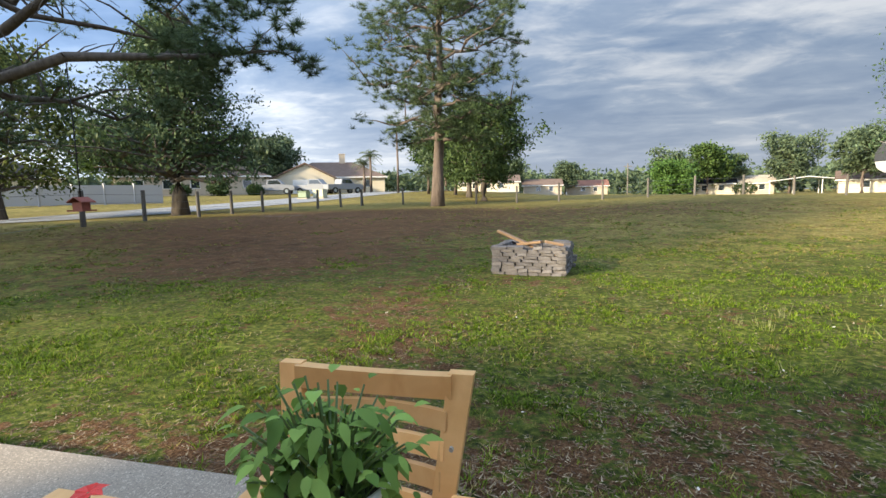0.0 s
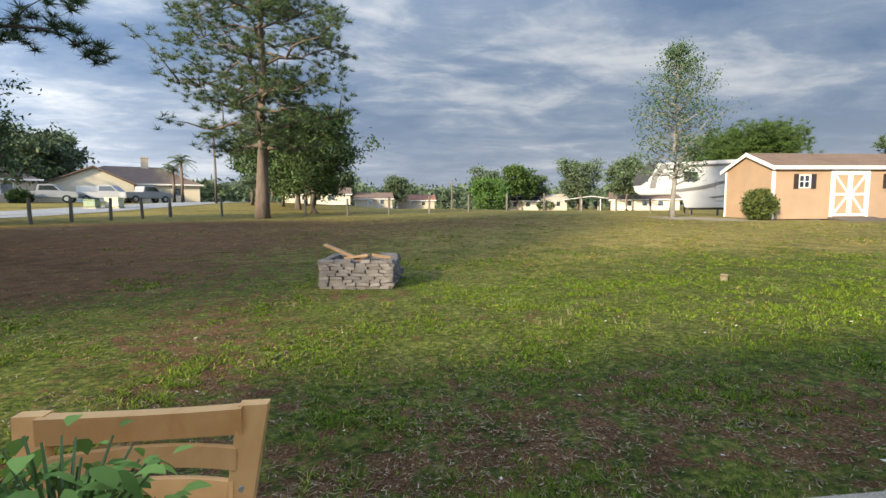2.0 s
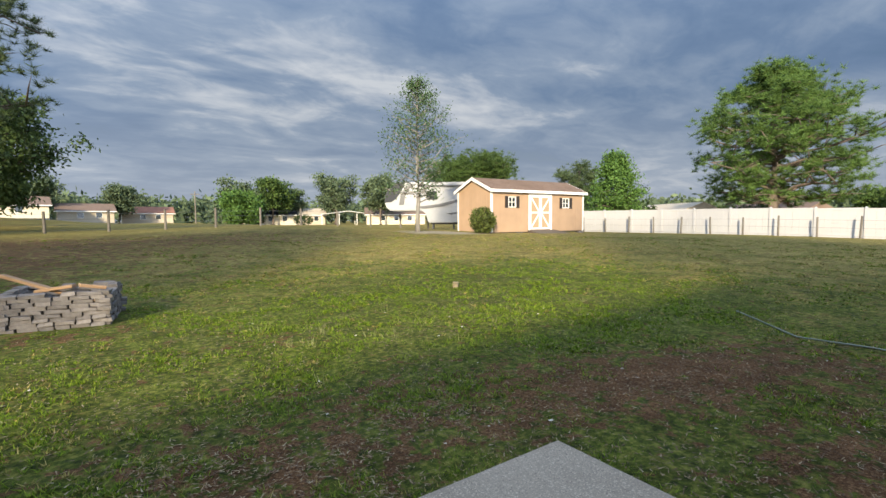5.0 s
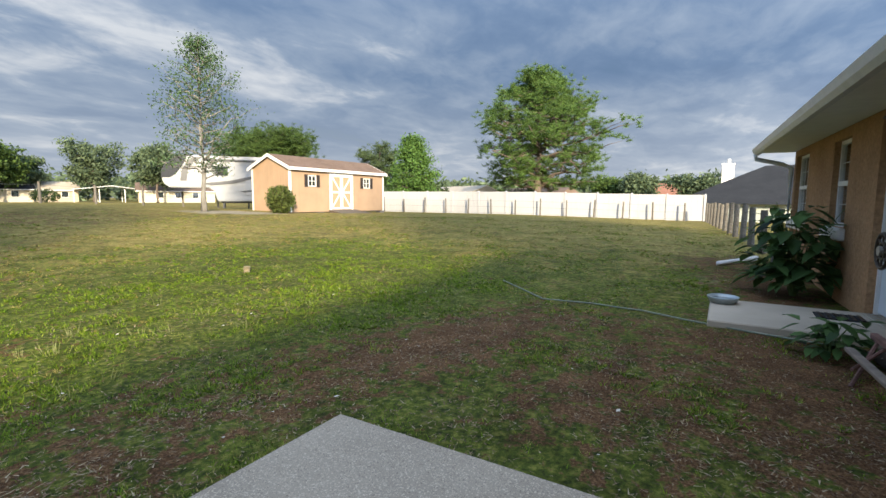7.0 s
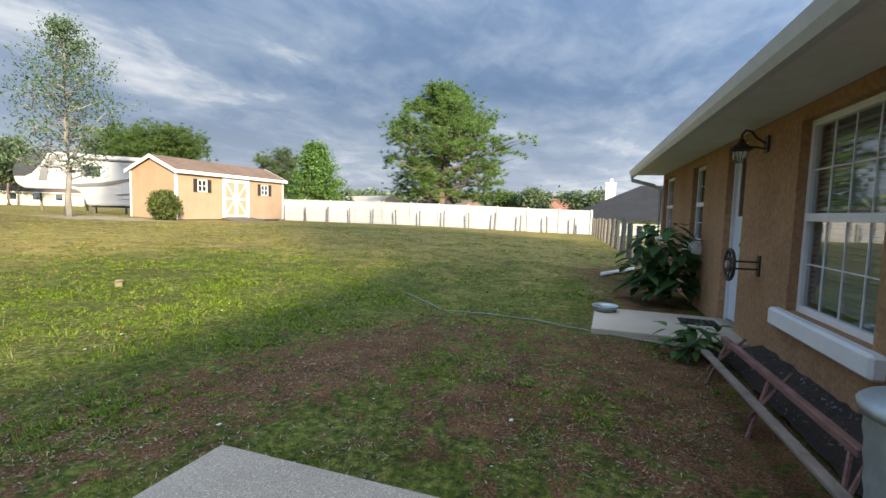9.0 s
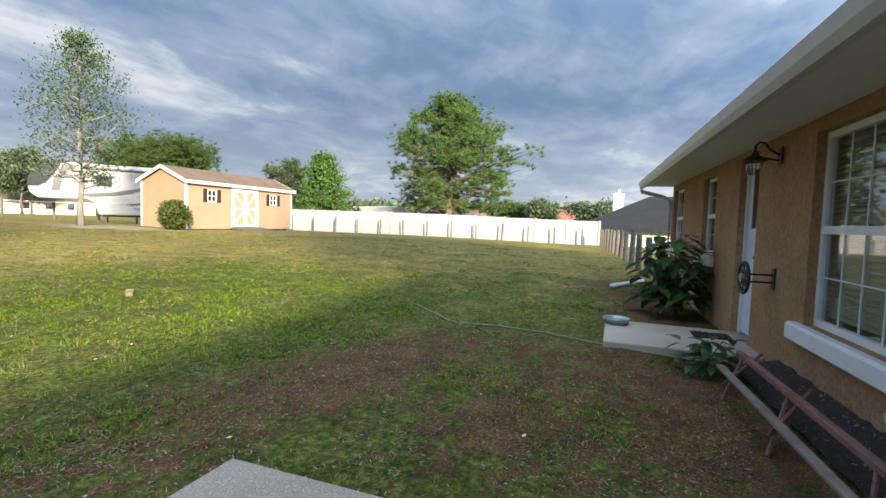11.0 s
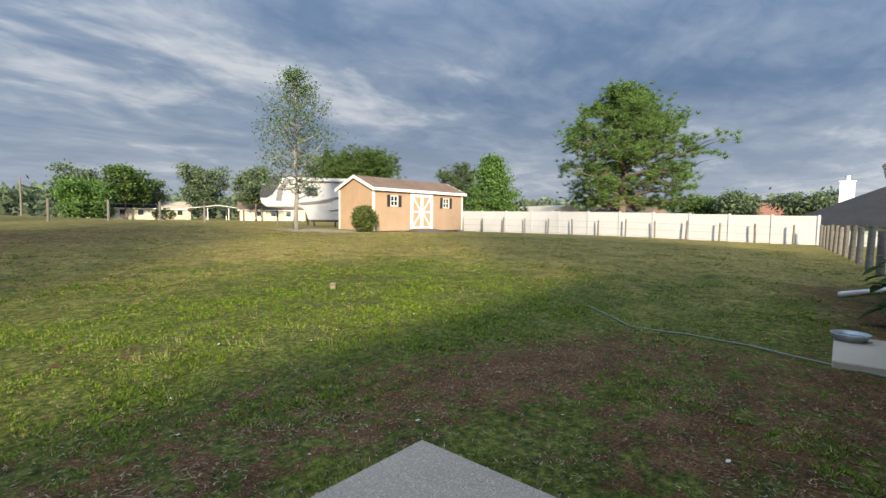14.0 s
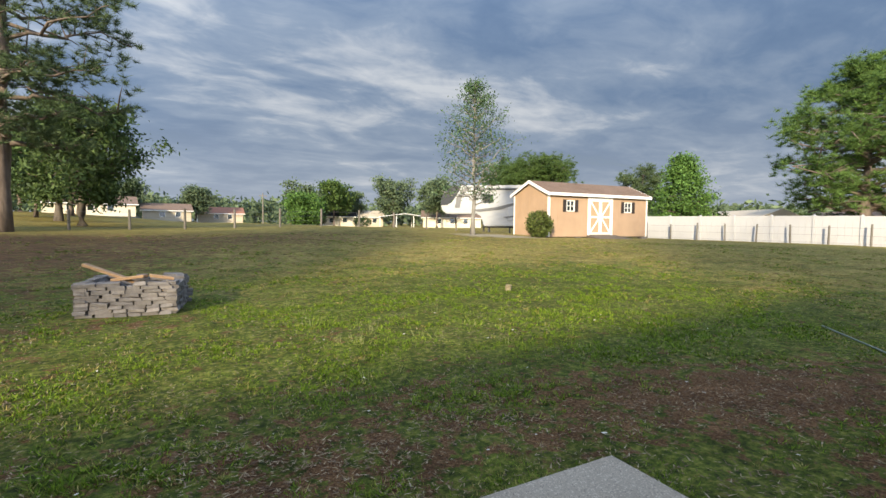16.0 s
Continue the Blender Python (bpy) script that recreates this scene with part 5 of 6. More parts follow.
for xx in (-0.17, SL + 0.15):
    for s in (0, 1):
        b = bmesh.new()
        yy = (-0.2, SD / 2) if s == 0 else (SD + 0.2, SD / 2)
        ze = EZ - 0.2 * (PZ_ - EZ) / (SD / 2)
        q = [(yy[0], ze - 0.06), (yy[1], PZ_ - 0.06), (yy[1], PZ_ + 0.11), (yy[0], ze + 0.11)]
        A1 = [b.verts.new((xx, y, z)) for y, z in q]
        A2 = [b.verts.new((xx + 0.022, y, z)) for y, z in q]
        b.faces.new(A1)
        b.faces.new(A2[::-1])
        for i in range(4):
            b.faces.new((A1[i], A2[i], A2[(i + 1) % 4], A1[(i + 1) % 4]))
        bmesh.ops.recalc_face_normals(b, faces=b.faces)
        part("rake_trim", b, M_WHITE, sh, "white gable board")
for xx, yy in ((-0.02, -0.02), (SL - 0.08, -0.02), (-0.02, SD - 0.08), (SL - 0.08, SD - 0.08)):
    part("corner_trim", bx(xx, xx + 0.1, yy, yy + 0.1, z0, EZ), M_WHITE, sh, "white corner board")
for a, c in WINS:
    w = empty("window")
    w.parent = sh
    f = bmesh.new()
    box(f, a, a + 0.04, -0.015, 0.05, WZ0, WZ1)
    box(f, c - 0.04, c, -0.015, 0.05, WZ0, WZ1)
    box(f, a + 0.04, c - 0.04, -0.015, 0.05, WZ1 - 0.04, WZ1)
    box(f, a + 0.04, c - 0.04, -0.015, 0.05, WZ0, WZ0 + 0.04)
    box(f, a + 0.04, c - 0.04, -0.012, 0.04, WZ0 + 0.27, WZ0 + 0.30)
    box(f, (a + c) / 2 - 0.01, (a + c) / 2 + 0.01, -0.006, 0.03, WZ0 + 0.04, WZ1 - 0.04)
    part("window_frame", f, M_WHITE, w)
    part("pane", bx(a + 0.04, c - 0.04, 0.036, 0.042, WZ0 + 0.04, WZ1 - 0.04), M_GLASS, w)
    for xs in (a - 0.24, c + 0.02):
        s_ = bmesh.new()
        box(s_, xs, xs + 0.22, -0.03, -0.002, WZ0 - 0.03, WZ1 + 0.03)
        for i in range(10):
            box(s_, xs + 0.03, xs + 0.19, -0.04, -0.03, WZ0 + i * 0.058, WZ0 + 0.035 + i * 0.058)
        part("shutter", s_, M_SHUTTER, w, "dark louvred shutter")
dm = (DOOR[0] + DOOR[1]) / 2
M_DOORPANEL = plain("tan_door_panel", (0.36, 0.255, 0.155), 0.7, vary=0.08)
for a, c, sgn in ((DOOR[0] + 0.07, dm - 0.006, 1), (dm + 0.006, DOOR[1] - 0.07, -1)):
    d = empty("door_leaf")
    d.parent = sh
    part("panel", bx(a, c, 0.0, 0.03, 0.24, DZ1 - 0.05), M_DOORPANEL, d)
    f = bmesh.new()
    zt, zm = DZ1 - 0.05, (0.24 + DZ1 - 0.05) / 2
    box(f, a, a + 0.10, -0.022, -0.002, 0.24, zt)
    box(f, c - 0.10, c, -0.022, -0.002, 0.24, zt)
    for zz in (0.24, zm - 0.05, zt - 0.10):
        box(f, a + 0.10, c - 0.10, -0.021, -0.002, zz, zz + 0.10)
    for zz0, zz1, up in ((0.33, zm - 0.04, 1), (zm + 0.04, zt - 0.09, -1)):
        x0_, x1_ = (a + 0.09, c - 0.09)
        if sgn * up < 0:
            x0_, x1_ = x1_, x0_
        L = math.hypot(x1_ - x0_, zz1 - zz0)
        mid = ((x0_ + x1_) / 2, -0.012, (zz0 + zz1) / 2)
        ang = math.degrees(math.atan2(zz1 - zz0, x1_ - x0_))
        box(f, -L / 2, L / 2, -0.009, 0.009, -0.045, 0.045, m=pose(mid[0], mid[1], mid[2], 0, -ang, 0))
    part("cross_frame", f, M_WHITE, d, "white cross-braced boards")
part("door_trim", box(box(bx(DOOR[0] - 0.03, DOOR[0] + 0.066, -0.03, -0.001, 0.2, DZ1 + 0.06), DOOR[1] - 0.066, DOOR[1] + 0.03, -0.03, -0.001, 0.2, DZ1 + 0.06), DOOR[0] + 0.066, DOOR[1] - 0.066, -0.03, -0.001, DZ1 - 0.04, DZ1 + 0.06), M_WHITE, sh)
for i in range(5):
    for yy in (0.1, SD - 0.4):
        part("block", bx(0.15 + i * 1.7, 0.55 + i * 1.7, yy - 0.12, yy + 0.2, -0.16, 0.08), M_STONE, sh)
for yy in (0.12, SD / 2, SD - 0.2):
    part("skid", bx(0.02, SL - 0.02, yy, yy + 0.09, 0.06, 0.13), M_POST, sh)
rp = bmesh.new()
rv0 = [rp.verts.new(p) for p in [(DOOR[0] - 0.1, -0.03, 0.2), (DOOR[1] + 0.25, -0.03, 0.2), (DOOR[1] + 0.35, -1.2, 0.0), (DOOR[0] - 0.1, -1.2, 0.0), (DOOR[0] - 0.1, -0.03, -0.15), (DOOR[1] + 0.25, -0.03, -0.15), (DOOR[1] + 0.35, -1.2, -0.15), (DOOR[0] - 0.1, -1.2, -0.15)]]
for f in ((0, 1, 2, 3), (4, 7, 6, 5), (0, 4, 5, 1), (1, 5, 6, 2), (2, 6, 7, 3), (3, 7, 4, 0)):
    rp.faces.new([rv0[i] for i in f])
part("ramp", rp, wood("dark_ramp", (0.05, 0.04, 0.032), (0.13, 0.10, 0.08)), sh, "dark weathered entry ramp")
tagged(sh, "tan garden shed with white trim and double doors", "shed")
bush("bush", (15.2, 18.9), 0.62, 1.3, "round bush beside the shed gable", M_SHRUB, 4, 620, 0.07)

# ---------------------------------------------------------------- fifth-wheel camper
RVM = Matrix.Translation((17.1, 32.9, 0.50)) @ Matrix.Rotation(math.atan2(-0.60, 0.80), 4, "Z")
rv = empty("camper_trailer", RVM)


def prism(bm, pts, y0, y1):
    A = [bm.verts.new((x, y0, z)) for x, z in pts]
    B = [bm.verts.new((x, y1, z)) for x, z in pts]
    bm.faces.new(A)
    bm.faces.new(B[::-1])
    n = len(pts)
    for i in range(n):
        bm.faces.new((A[i], B[i], B[(i + 1) % n], A[(i + 1) % n]))
    bmesh.ops.recalc_face_normals(bm, faces=bm.faces)
    return bm


body = [(0.45, 1.45), (0.12, 1.7), (0.0, 2.1), (0.05, 2.6), (0.3, 3.1), (0.75, 3.45), (1.5, 3.65), (11.3, 3.7), (11.5, 3.6), (11.5, 0.55), (3.4, 0.5), (3.2, 1.2), (2.9, 1.45), (1.2, 1.44)]
bm_ = prism(bmesh.new(), body, 0, 2.45)
bmesh.ops.bevel(bm_, geom=list(bm_.edges), offset=0.05, segments=2, affect="EDGES")
part("body", bm_, M_RV, rv)
part("cap_window", prism(bmesh.new(), [(-0.02, 2.1), (0.03, 2.65), (0.28, 3.14), (0.73, 3.49), (1.6, 3.66), (1.45, 3.25), (1.15, 2.75), (0.85, 2.35), (0.5, 2.12)], -0.02, 2.47), M_RV_DARK, rv, "dark wraparound front cap")
part("cap_stripe", prism(bmesh.new(), [(1.5, 1.9), (1.6, 2.6), (2.0, 3.2), (2.6, 3.55), (2.0, 3.55), (1.6, 3.25), (1.25, 2.7), (1.1, 1.9)], -0.012, 0.0), M_RV_GREY, rv)
part("window", bx(3.3, 4.1, -0.02, 0.01, 2.3, 2.95, bev=0.01), M_RV_DARK, rv, "dark square side window")
part("awning", bx(2.6, 6.8, -0.14, -0.01, 3.32, 3.44, bev=0.02), M_RV_GREY, rv, "rolled dark awning")
part("swoosh", prism(bmesh.new(), [(2.4, 1.75), (4.2, 1.95), (7.5, 2.75), (9.5, 2.95), (9.5, 2.85), (7.4, 2.6), (4.6, 1.8), (3.0, 1.62)], -0.075, 0.0), M_RV_GREY, rv)
part("swoosh", prism(bmesh.new(), [(4.8, 1.22), (6.6, 1.45), (9.0, 1.75), (9.0, 1.68), (6.7, 1.36), (5.2, 1.14)], -0.075, 0.0), M_RV_GREY, rv)
part("underbody", bx(3.6, 11.2, 0.15, 2.3, 0.38, 0.52), M_DARK, rv)
part("slide_out", bx(5.2, 9.4, -0.06, 0.0, 0.95, 2.35, bev=0.02), M_RV, rv)
for x in (3.6, 3.9):
    part("hatch", bx(x + 2.2, x + 2.4, -0.075, -0.06, 1.0, 1.1), M_RV_GREY, rv)
for xw in (7.6, 8.6):
    for yw in (0.02, 2.2):
        q = bmesh.new()
        cyl(q, (xw, yw, 0.38), (xw, yw + 0.24, 0.38), 0.38, seg=22)
        wv = part("wheel", q, M_TYRE, rv)
        q = bmesh.new()
        cyl(q, (xw, yw - 0.015, 0.38), (xw, yw + 0.02, 0.38), 0.2, seg=16)
        part("rim", q, M_ZINC, wv)
for x in (3.7, 10.8):
    for y in (0.2, 2.2):
        part("jack", bx(x, x + 0.09, y, y + 0.09, 0.0, 0.5), M_RV_GREY, rv)
tagged(rv, "white fifth-wheel camper trailer with dark swooshes", "camper")

# ---------------------------------------------------------------- white vinyl fence
VA, VB = Vector((27.7, 22.6, 0)), Vector((30.4, 1.15, 0))
vd = (VB - VA)
VL = vd.length
vang = math.atan2(vd.y, vd.x)
vf = empty("vinyl_fence")
NP = 11
for i in range(NP + 1):
    p = VA.lerp(VB, i / NP)
    zb = gz(p.x, p.y) - 0.05
    o = part("post", bx(-0.065, 0.065, -0.065, 0.065, 0, 1.56, bev=0.006), M_VINYL, vf)
    o.matrix_local = Matrix.Translation((p.x, p.y, zb)) @ Matrix.Rotation(vang, 4, "Z")
    c = bmesh.new()
    bmesh.ops.create_cone(c, cap_ends=True, segments=4, radius1=0.11, radius2=0.012, depth=0.06, matrix=Matrix.Translation((0, 0, 1.59)) @ Matrix.Rotation(math.pi / 4, 4, "Z"))
    part("cap", c, M_VINYL, o)
    if i == NP:
        break
    q = VA.lerp(VB, (i + 1) / NP)
    zb2 = (gz(p.x, p.y) + gz(q.x, q.y)) / 2 - 0.02
    L = (q - p).length
    for k in range(6):
        a, c2 = 0.066 + k * (L - 0.132) / 6, 0.066 + (k + 1) * (L - 0.132) / 6 - 0.004
        bo = part("board", bx(a, c2, -0.012, 0.012, 0.06, 1.43), M_VINYL, vf)
        bo.matrix_local = Matrix.Translation((p.x, p.y, zb2)) @ Matrix.Rotation(vang, 4, "Z")
    for za, zb3 in ((0.02, 0.16), (1.39, 1.52)):
        bo = part("rail", bx(0.066, L - 0.066, -0.025, 0.025, za, zb3, bev=0.004), M_VINYL, vf)
        bo.matrix_local = Matrix.Translation((p.x, p.y, zb2)) @ Matrix.Rotation(vang, 4, "Z")
tagged(vf, "solid white vinyl privacy fence", "fence", "boundary fences")


def wire_fence(pts, h, r, label, wires=5, square=False, seed=1, mat=None):
    """Round posts with strands of wire between them."""
    rg = np.random.default_rng(seed)
    f = empty("wire_fence")
    tops = []
    for x, y in pts:
        z = gz(x, y) - 0.1
        hh = h + rg.uniform(-0.06, 0.08)
        b = bmesh.new()
        lx, ly = rg.normal(size=2) * 0.02
        if square:
            box(b, -r, r, -r, r, 0, hh, bev=0.006)
        else:
            cyl(b, (0, 0, 0), (lx, ly, hh), r * 1.05, r * 0.9, 9)
        o = part("post", b, mat or M_POST, f)
        o.matrix_local = Matrix.Translation((x, y, z))
        tops.append(Vector((x, y, z + 0.1)))
    for k in range(wires):
        vv, ff = [], []
        zz = h * (0.18 + 0.7 * k / max(1, wires - 1)) - 0.1
        tube(vv, ff, [t + Vector((0, 0, zz)) for t in tops], [0.006] * len(tops), 4)
        child("wire", mesh_from("wire", vv, ff, M_WIRE), f)
    return tagged(f, label, "fence", "boundary fences")


west = [(-13.2, 5.8), (-14.7, 9.3), (-16.2, 12.9), (-17.5, 16.6), (-17.6, 19.8), (-17.9, 22.6), (-17.5, 24.8), (-16.8, 26.6), (-16.0, 28.6), (-15.4, 30.8), (-14.8, 33.0)]
wire_fence(west, 1.35, 0.085, "wire fence with weathered round posts by the street", 4, seed=2)
north = [(-14.8 + 2.85 * i, 33.2 + 0.10 * i + (0.9 if i == 1 else 0)) for i in range(22)]
wire_fence(north, 1.3, 0.075, "long wire fence with weathered wooden posts", 4, seed=3)
front = [tuple(VA.lerp(VB, (i + 0.4) / 13) + Vector((-0.45, 0, 0)))[:2] for i in range(13)]
wire_fence(front, 1.12, 0.05, "old wire fence posts before the vinyl fence", 3, seed=4)
side = [(10.6 + 1.55 * i, -0.75 + 0.145 * i) for i in range(13)]
wire_fence(side, 1.1, 0.08, "weathered grey wooden post fence behind the house", 4, seed=5)

# ---------------------------------------------------------------- neighbours


def house(name, x, y, yaw, w, d, wall_h, roof_h, wall_m, roof_m, label, gable=True, wins=(), door=None, chimney=None, lift=0.0):
    """A single-storey house: walls, pitched roof with eaves, windows and a chimney."""
    h = empty(name, Matrix.Translation((x, y, gz(x, y) - 0.1 + lift)) @ Matrix.Rotation(math.radians(yaw), 4, "Z"))
    part("wall", bx(-w / 2, w / 2, 0, d, 0, wall_h), wall_m, h)
    b = bmesh.new()
    o = 0.45
    r = 0.0 if gable else min(d / 2, w / 2 - 0.5)
    q = [(-w / 2 - o, -o, wall_h), (w / 2 + o, -o, wall_h), (w / 2 + o, d + o, wall_h), (-w / 2 - o, d + o, wall_h), (-w / 2 - o + r, d / 2, wall_h + roof_h), (w / 2 + o - r, d / 2, wall_h + roof_h)]
    vs = [b.verts.new(p) for p in q]
    for f in ((0, 1, 5, 4), (1, 2, 5), (2, 3, 4, 5), (3, 0, 4), (3, 2, 1, 0)):
        b.faces.new([vs[i] for i in f])
    bmesh.ops.recalc_face_normals(b, faces=b.faces)
    part("roof", b, roof_m, h)
    part("fascia", box(box(bx(-w / 2 - o - 0.02, w / 2 + o + 0.02, -o - 0.03, -o, wall_h - 0.12, wall_h + 0.06), -w / 2 - o - 0.03, -w / 2 - o, -o, d + o, wall_h - 0.12, wall_h + 0.06), w / 2 + o, w / 2 + o + 0.03, -o, d + o, wall_h - 0.12, wall_h + 0.06), M_WHITE, h)
    if gable:
        for xs in (-1, 1):
            g = bmesh.new()
            t = [g.verts.new((xs * (w / 2 + 0.0), yy, zz)) for yy, zz in ((0, wall_h), (d, wall_h), (d / 2, wall_h + roof_h * 0.9))]
            g.faces.new(t)
            part("gable", g, wall_m, h)
    for a in wins:
        wo_ = empty("window")
        wo_.parent = h
        wo_.location = (a, 0, 0)
        part("window_frame", box(box(box(bx(-0.55, -0.48, -0.06, 0.02, 0.95, 2.1), 0.48, 0.55, -0.06, 0.02, 0.95, 2.1), -0.48, 0.48, -0.06, 0.02, 2.03, 2.1), -0.48, 0.48, -0.06, 0.02, 0.95, 1.02), M_WHITE, wo_)
        part("pane", bx(-0.48, 0.48, -0.03, -0.02, 1.02, 2.03), M_GLASS, wo_)
    if door is not None:
        part("door", bx(door - 0.5, door + 0.5, -0.05, 0.01, 0.05, 2.1), M_BEIGE, h)
    if chimney:
        cx, cy, ct, cm = chimney
        part("chimney", box(bx(cx - 0.45, cx + 0.45, cy - 0.45, cy + 0.45, wall_h, ct), cx - 0.52, cx + 0.52, cy - 0.52, cy + 0.52, ct, ct + 0.12), cm, h)
    return tagged(h, label, "house")


# east neighbour seen past the corner of the house
house("neighbour_house", 39.5, -5.3, 84, 14.0, 9.0, 2.0, 2.4, M_GREYSIDE, M_SHINGLE_GREY, "pale grey-green house with charcoal hip roof", False, (-4, 0, 4), chimney=None, lift=-0.9)
cb = empty("chimney", Matrix.Translation((41.5, 0.1, -0.5)))
part("stack", bx(-0.4, 0.4, -0.4, 0.4, 0.0, 4.5), M_WHITE, cb)
part("cap", bx(-0.46, 0.46, -0.46, 0.46, 4.5, 4.6), M_WHITE, cb)
fl_ = bmesh.new()
cyl(fl_, (0, 0, 4.6), (0, 0, 4.95), 0.14, seg=10)
part("flue", fl_, M_GUTTER, cb)
tagged(cb, "white boxed chimney beside the charcoal roof", "chimney")
house("neighbour_house", 104, 7.5, 100, 10, 9, 2.4, 2.6, M_CREAM, M_SHINGLE_RED, "cream house with red-brown roof beyond the fence", True, (-2, 2), lift=-0.5)
house("neighbour_house", 66, 32, 60, 12, 9, 1.9, 1.9, M_CREAM, M_BEIGE, "low pale house beyond the white fence", True, (-2, 2), lift=-0.7)
house("neighbour_house", 78, 25, 70, 12, 9, 1.9, 2.0, M_CREAM, M_SHINGLE, "low pale house behind the big pine", True, (), lift=-0.8)
# across the street
house("neighbour_house", -33.5, 66, 26, 15.5, 10, 2.5, 2.6, M_CREAM, M_SHINGLE, "cream house with brown gable roof across the street", False, (-3, 2, 5), 0, (1.5, 5, 6.3, M_BEIGE))
gw = empty("garage_wing", Matrix.Translation((-36.5, 62.0, gz(-36.5, 62) - 0.1)) @ Matrix.Rotation(math.radians(26), 4, "Z"))
part("wall", prism(bmesh.new(), [(-4.6, 0), (4.6, 0), (4.6, 2.3), (0.6, 4.3), (-4.6, 2.0)], 0, 5), M_CREAM, gw)
part("roof", prism(bmesh.new(), [(-5.0, 1.85), (0.6, 4.35), (5.0, 2.2), (5.0, 2.35), (0.6, 4.55), (-5.0, 2.05)], -0.4, 5.4), M_SHINGLE, gw)
part("garage_door", bx(-1.2, 2.6, -0.05, 0.0, 0.05, 2.1), M_WHITE, gw)
tagged(gw, "cream gabled garage wing with white door", "garage")
house("neighbour_house", -44.5, 50.5, 38, 17, 9, 2.5, 2.2, M_BEIGE, M_SHINGLE, "long beige house half hidden by trees", False, (-6, -3, 0, 3, 6))
house("neighbour_house", -62, 40, 55, 12, 9, 2.5, 2.2, M_CREAM, M_SHINGLE_GREY, "pale house at the end of the street", False, (-3, 3))
# far side of the field
for i, (x, y, yaw, w, m, rm, lab) in enumerate([(52, 92, -25, 13, M_CREAM, M_SHINGLE, "white house with brown roof beyond the field"), (29, 108, -10, 11, M_CREAM, M_SHINGLE_GREY, "pale house among trees beyond the field"),
                                               (37, 107, -15, 8, M_BEIGE, M_BEIGE, "tan barn beyond the field"), (7, 128, 0, 10, M_BEIGE, M_SHINGLE_RED, "brown-roofed house beyond the field"),
                                               (-16, 108, 8, 14, M_CREAM, M_SHINGLE, "long pale house far behind the pine"), (-4, 118, 5, 9, M_BEIGE, M_SHINGLE, "small beige house far off")]):
    house("neighbour_house", x, y, yaw, w, 8, 2.3, 1.7, m, rm, lab, True, (-3, 0, 3) if w > 10 else (-1, 2))
cpt = empty("carport", Matrix.Translation((44, 100, gz(44, 100))) @ Matrix.Rotation(math.radians(-20), 4, "Z"))
part("roof", prism(bmesh.new(), [(-6, 2.4), (0, 3.2), (6, 2.4), (6, 2.3), (0, 3.05), (-6, 2.3)], 0, 6), M_GUTTER, cpt)
for x in (-5.8, -2, 2, 5.8):
    for y in (0.1, 5.8):
        part("post", bx(x - 0.07, x + 0.07, y - 0.07, y + 0.07, 0, 2.5), M_WHITE, cpt)
tagged(cpt, "open metal carport beyond the field", "carport")

# white fence across the street
wf = empty("vinyl_fence")
for i in range(9):
    a, b_ = Vector((-46 + 1.35 * i, 20.5 + 1.55 * i, 0)), Vector((-46 + 1.35 * (i + 1), 20.5 + 1.55 * (i + 1), 0))
    L = (b_ - a).length
    o = part("panel", bx(0, L - 0.02, -0.02, 0.02, 0.05, 1.6), M_VINYL, wf)
    o.matrix_local = Matrix.Translation((a.x, a.y, gz(a.x, a.y))) @ Matrix.Rotation(math.atan2(b_.y - a.y, b_.x - a.x), 4, "Z")
    o = part("post", bx(-0.07, 0.07, -0.07, 0.07, 0, 1.75), M_VINYL, wf)
    o.matrix_local = Matrix.Translation((a.x, a.y, gz(a.x, a.y)))
tagged(wf, "white vinyl fence across the street", "fence", "boundary fences")

for i, (x, y, s, m) in enumerate([(-24.3, 44.5, 0.9, M_UTIL), (-25.6, 43.6, 0.75, M_UTILG)]):
    u = empty("utility_box", Matrix.Translation((x, y, gz(x, y))))
    part("base", bx(-s * 0.75, s * 0.75, -s * 0.6, s * 0.6, -0.05, 0.1), M_SLAB, u)
    part("cabinet", bx(-s * 0.65, s * 0.65, -s * 0.5, s * 0.5, 0.1, s, bev=0.05), m, u)
    part("lid", bx(-s * 0.68, s * 0.68, -s * 0.53, s * 0.53, s, s + 0.05, bev=0.01), m, u)
    tagged(u, "squat cream utility cabinet on the verge" if i == 0 else "squat green utility cabinet on the verge", "utility box")


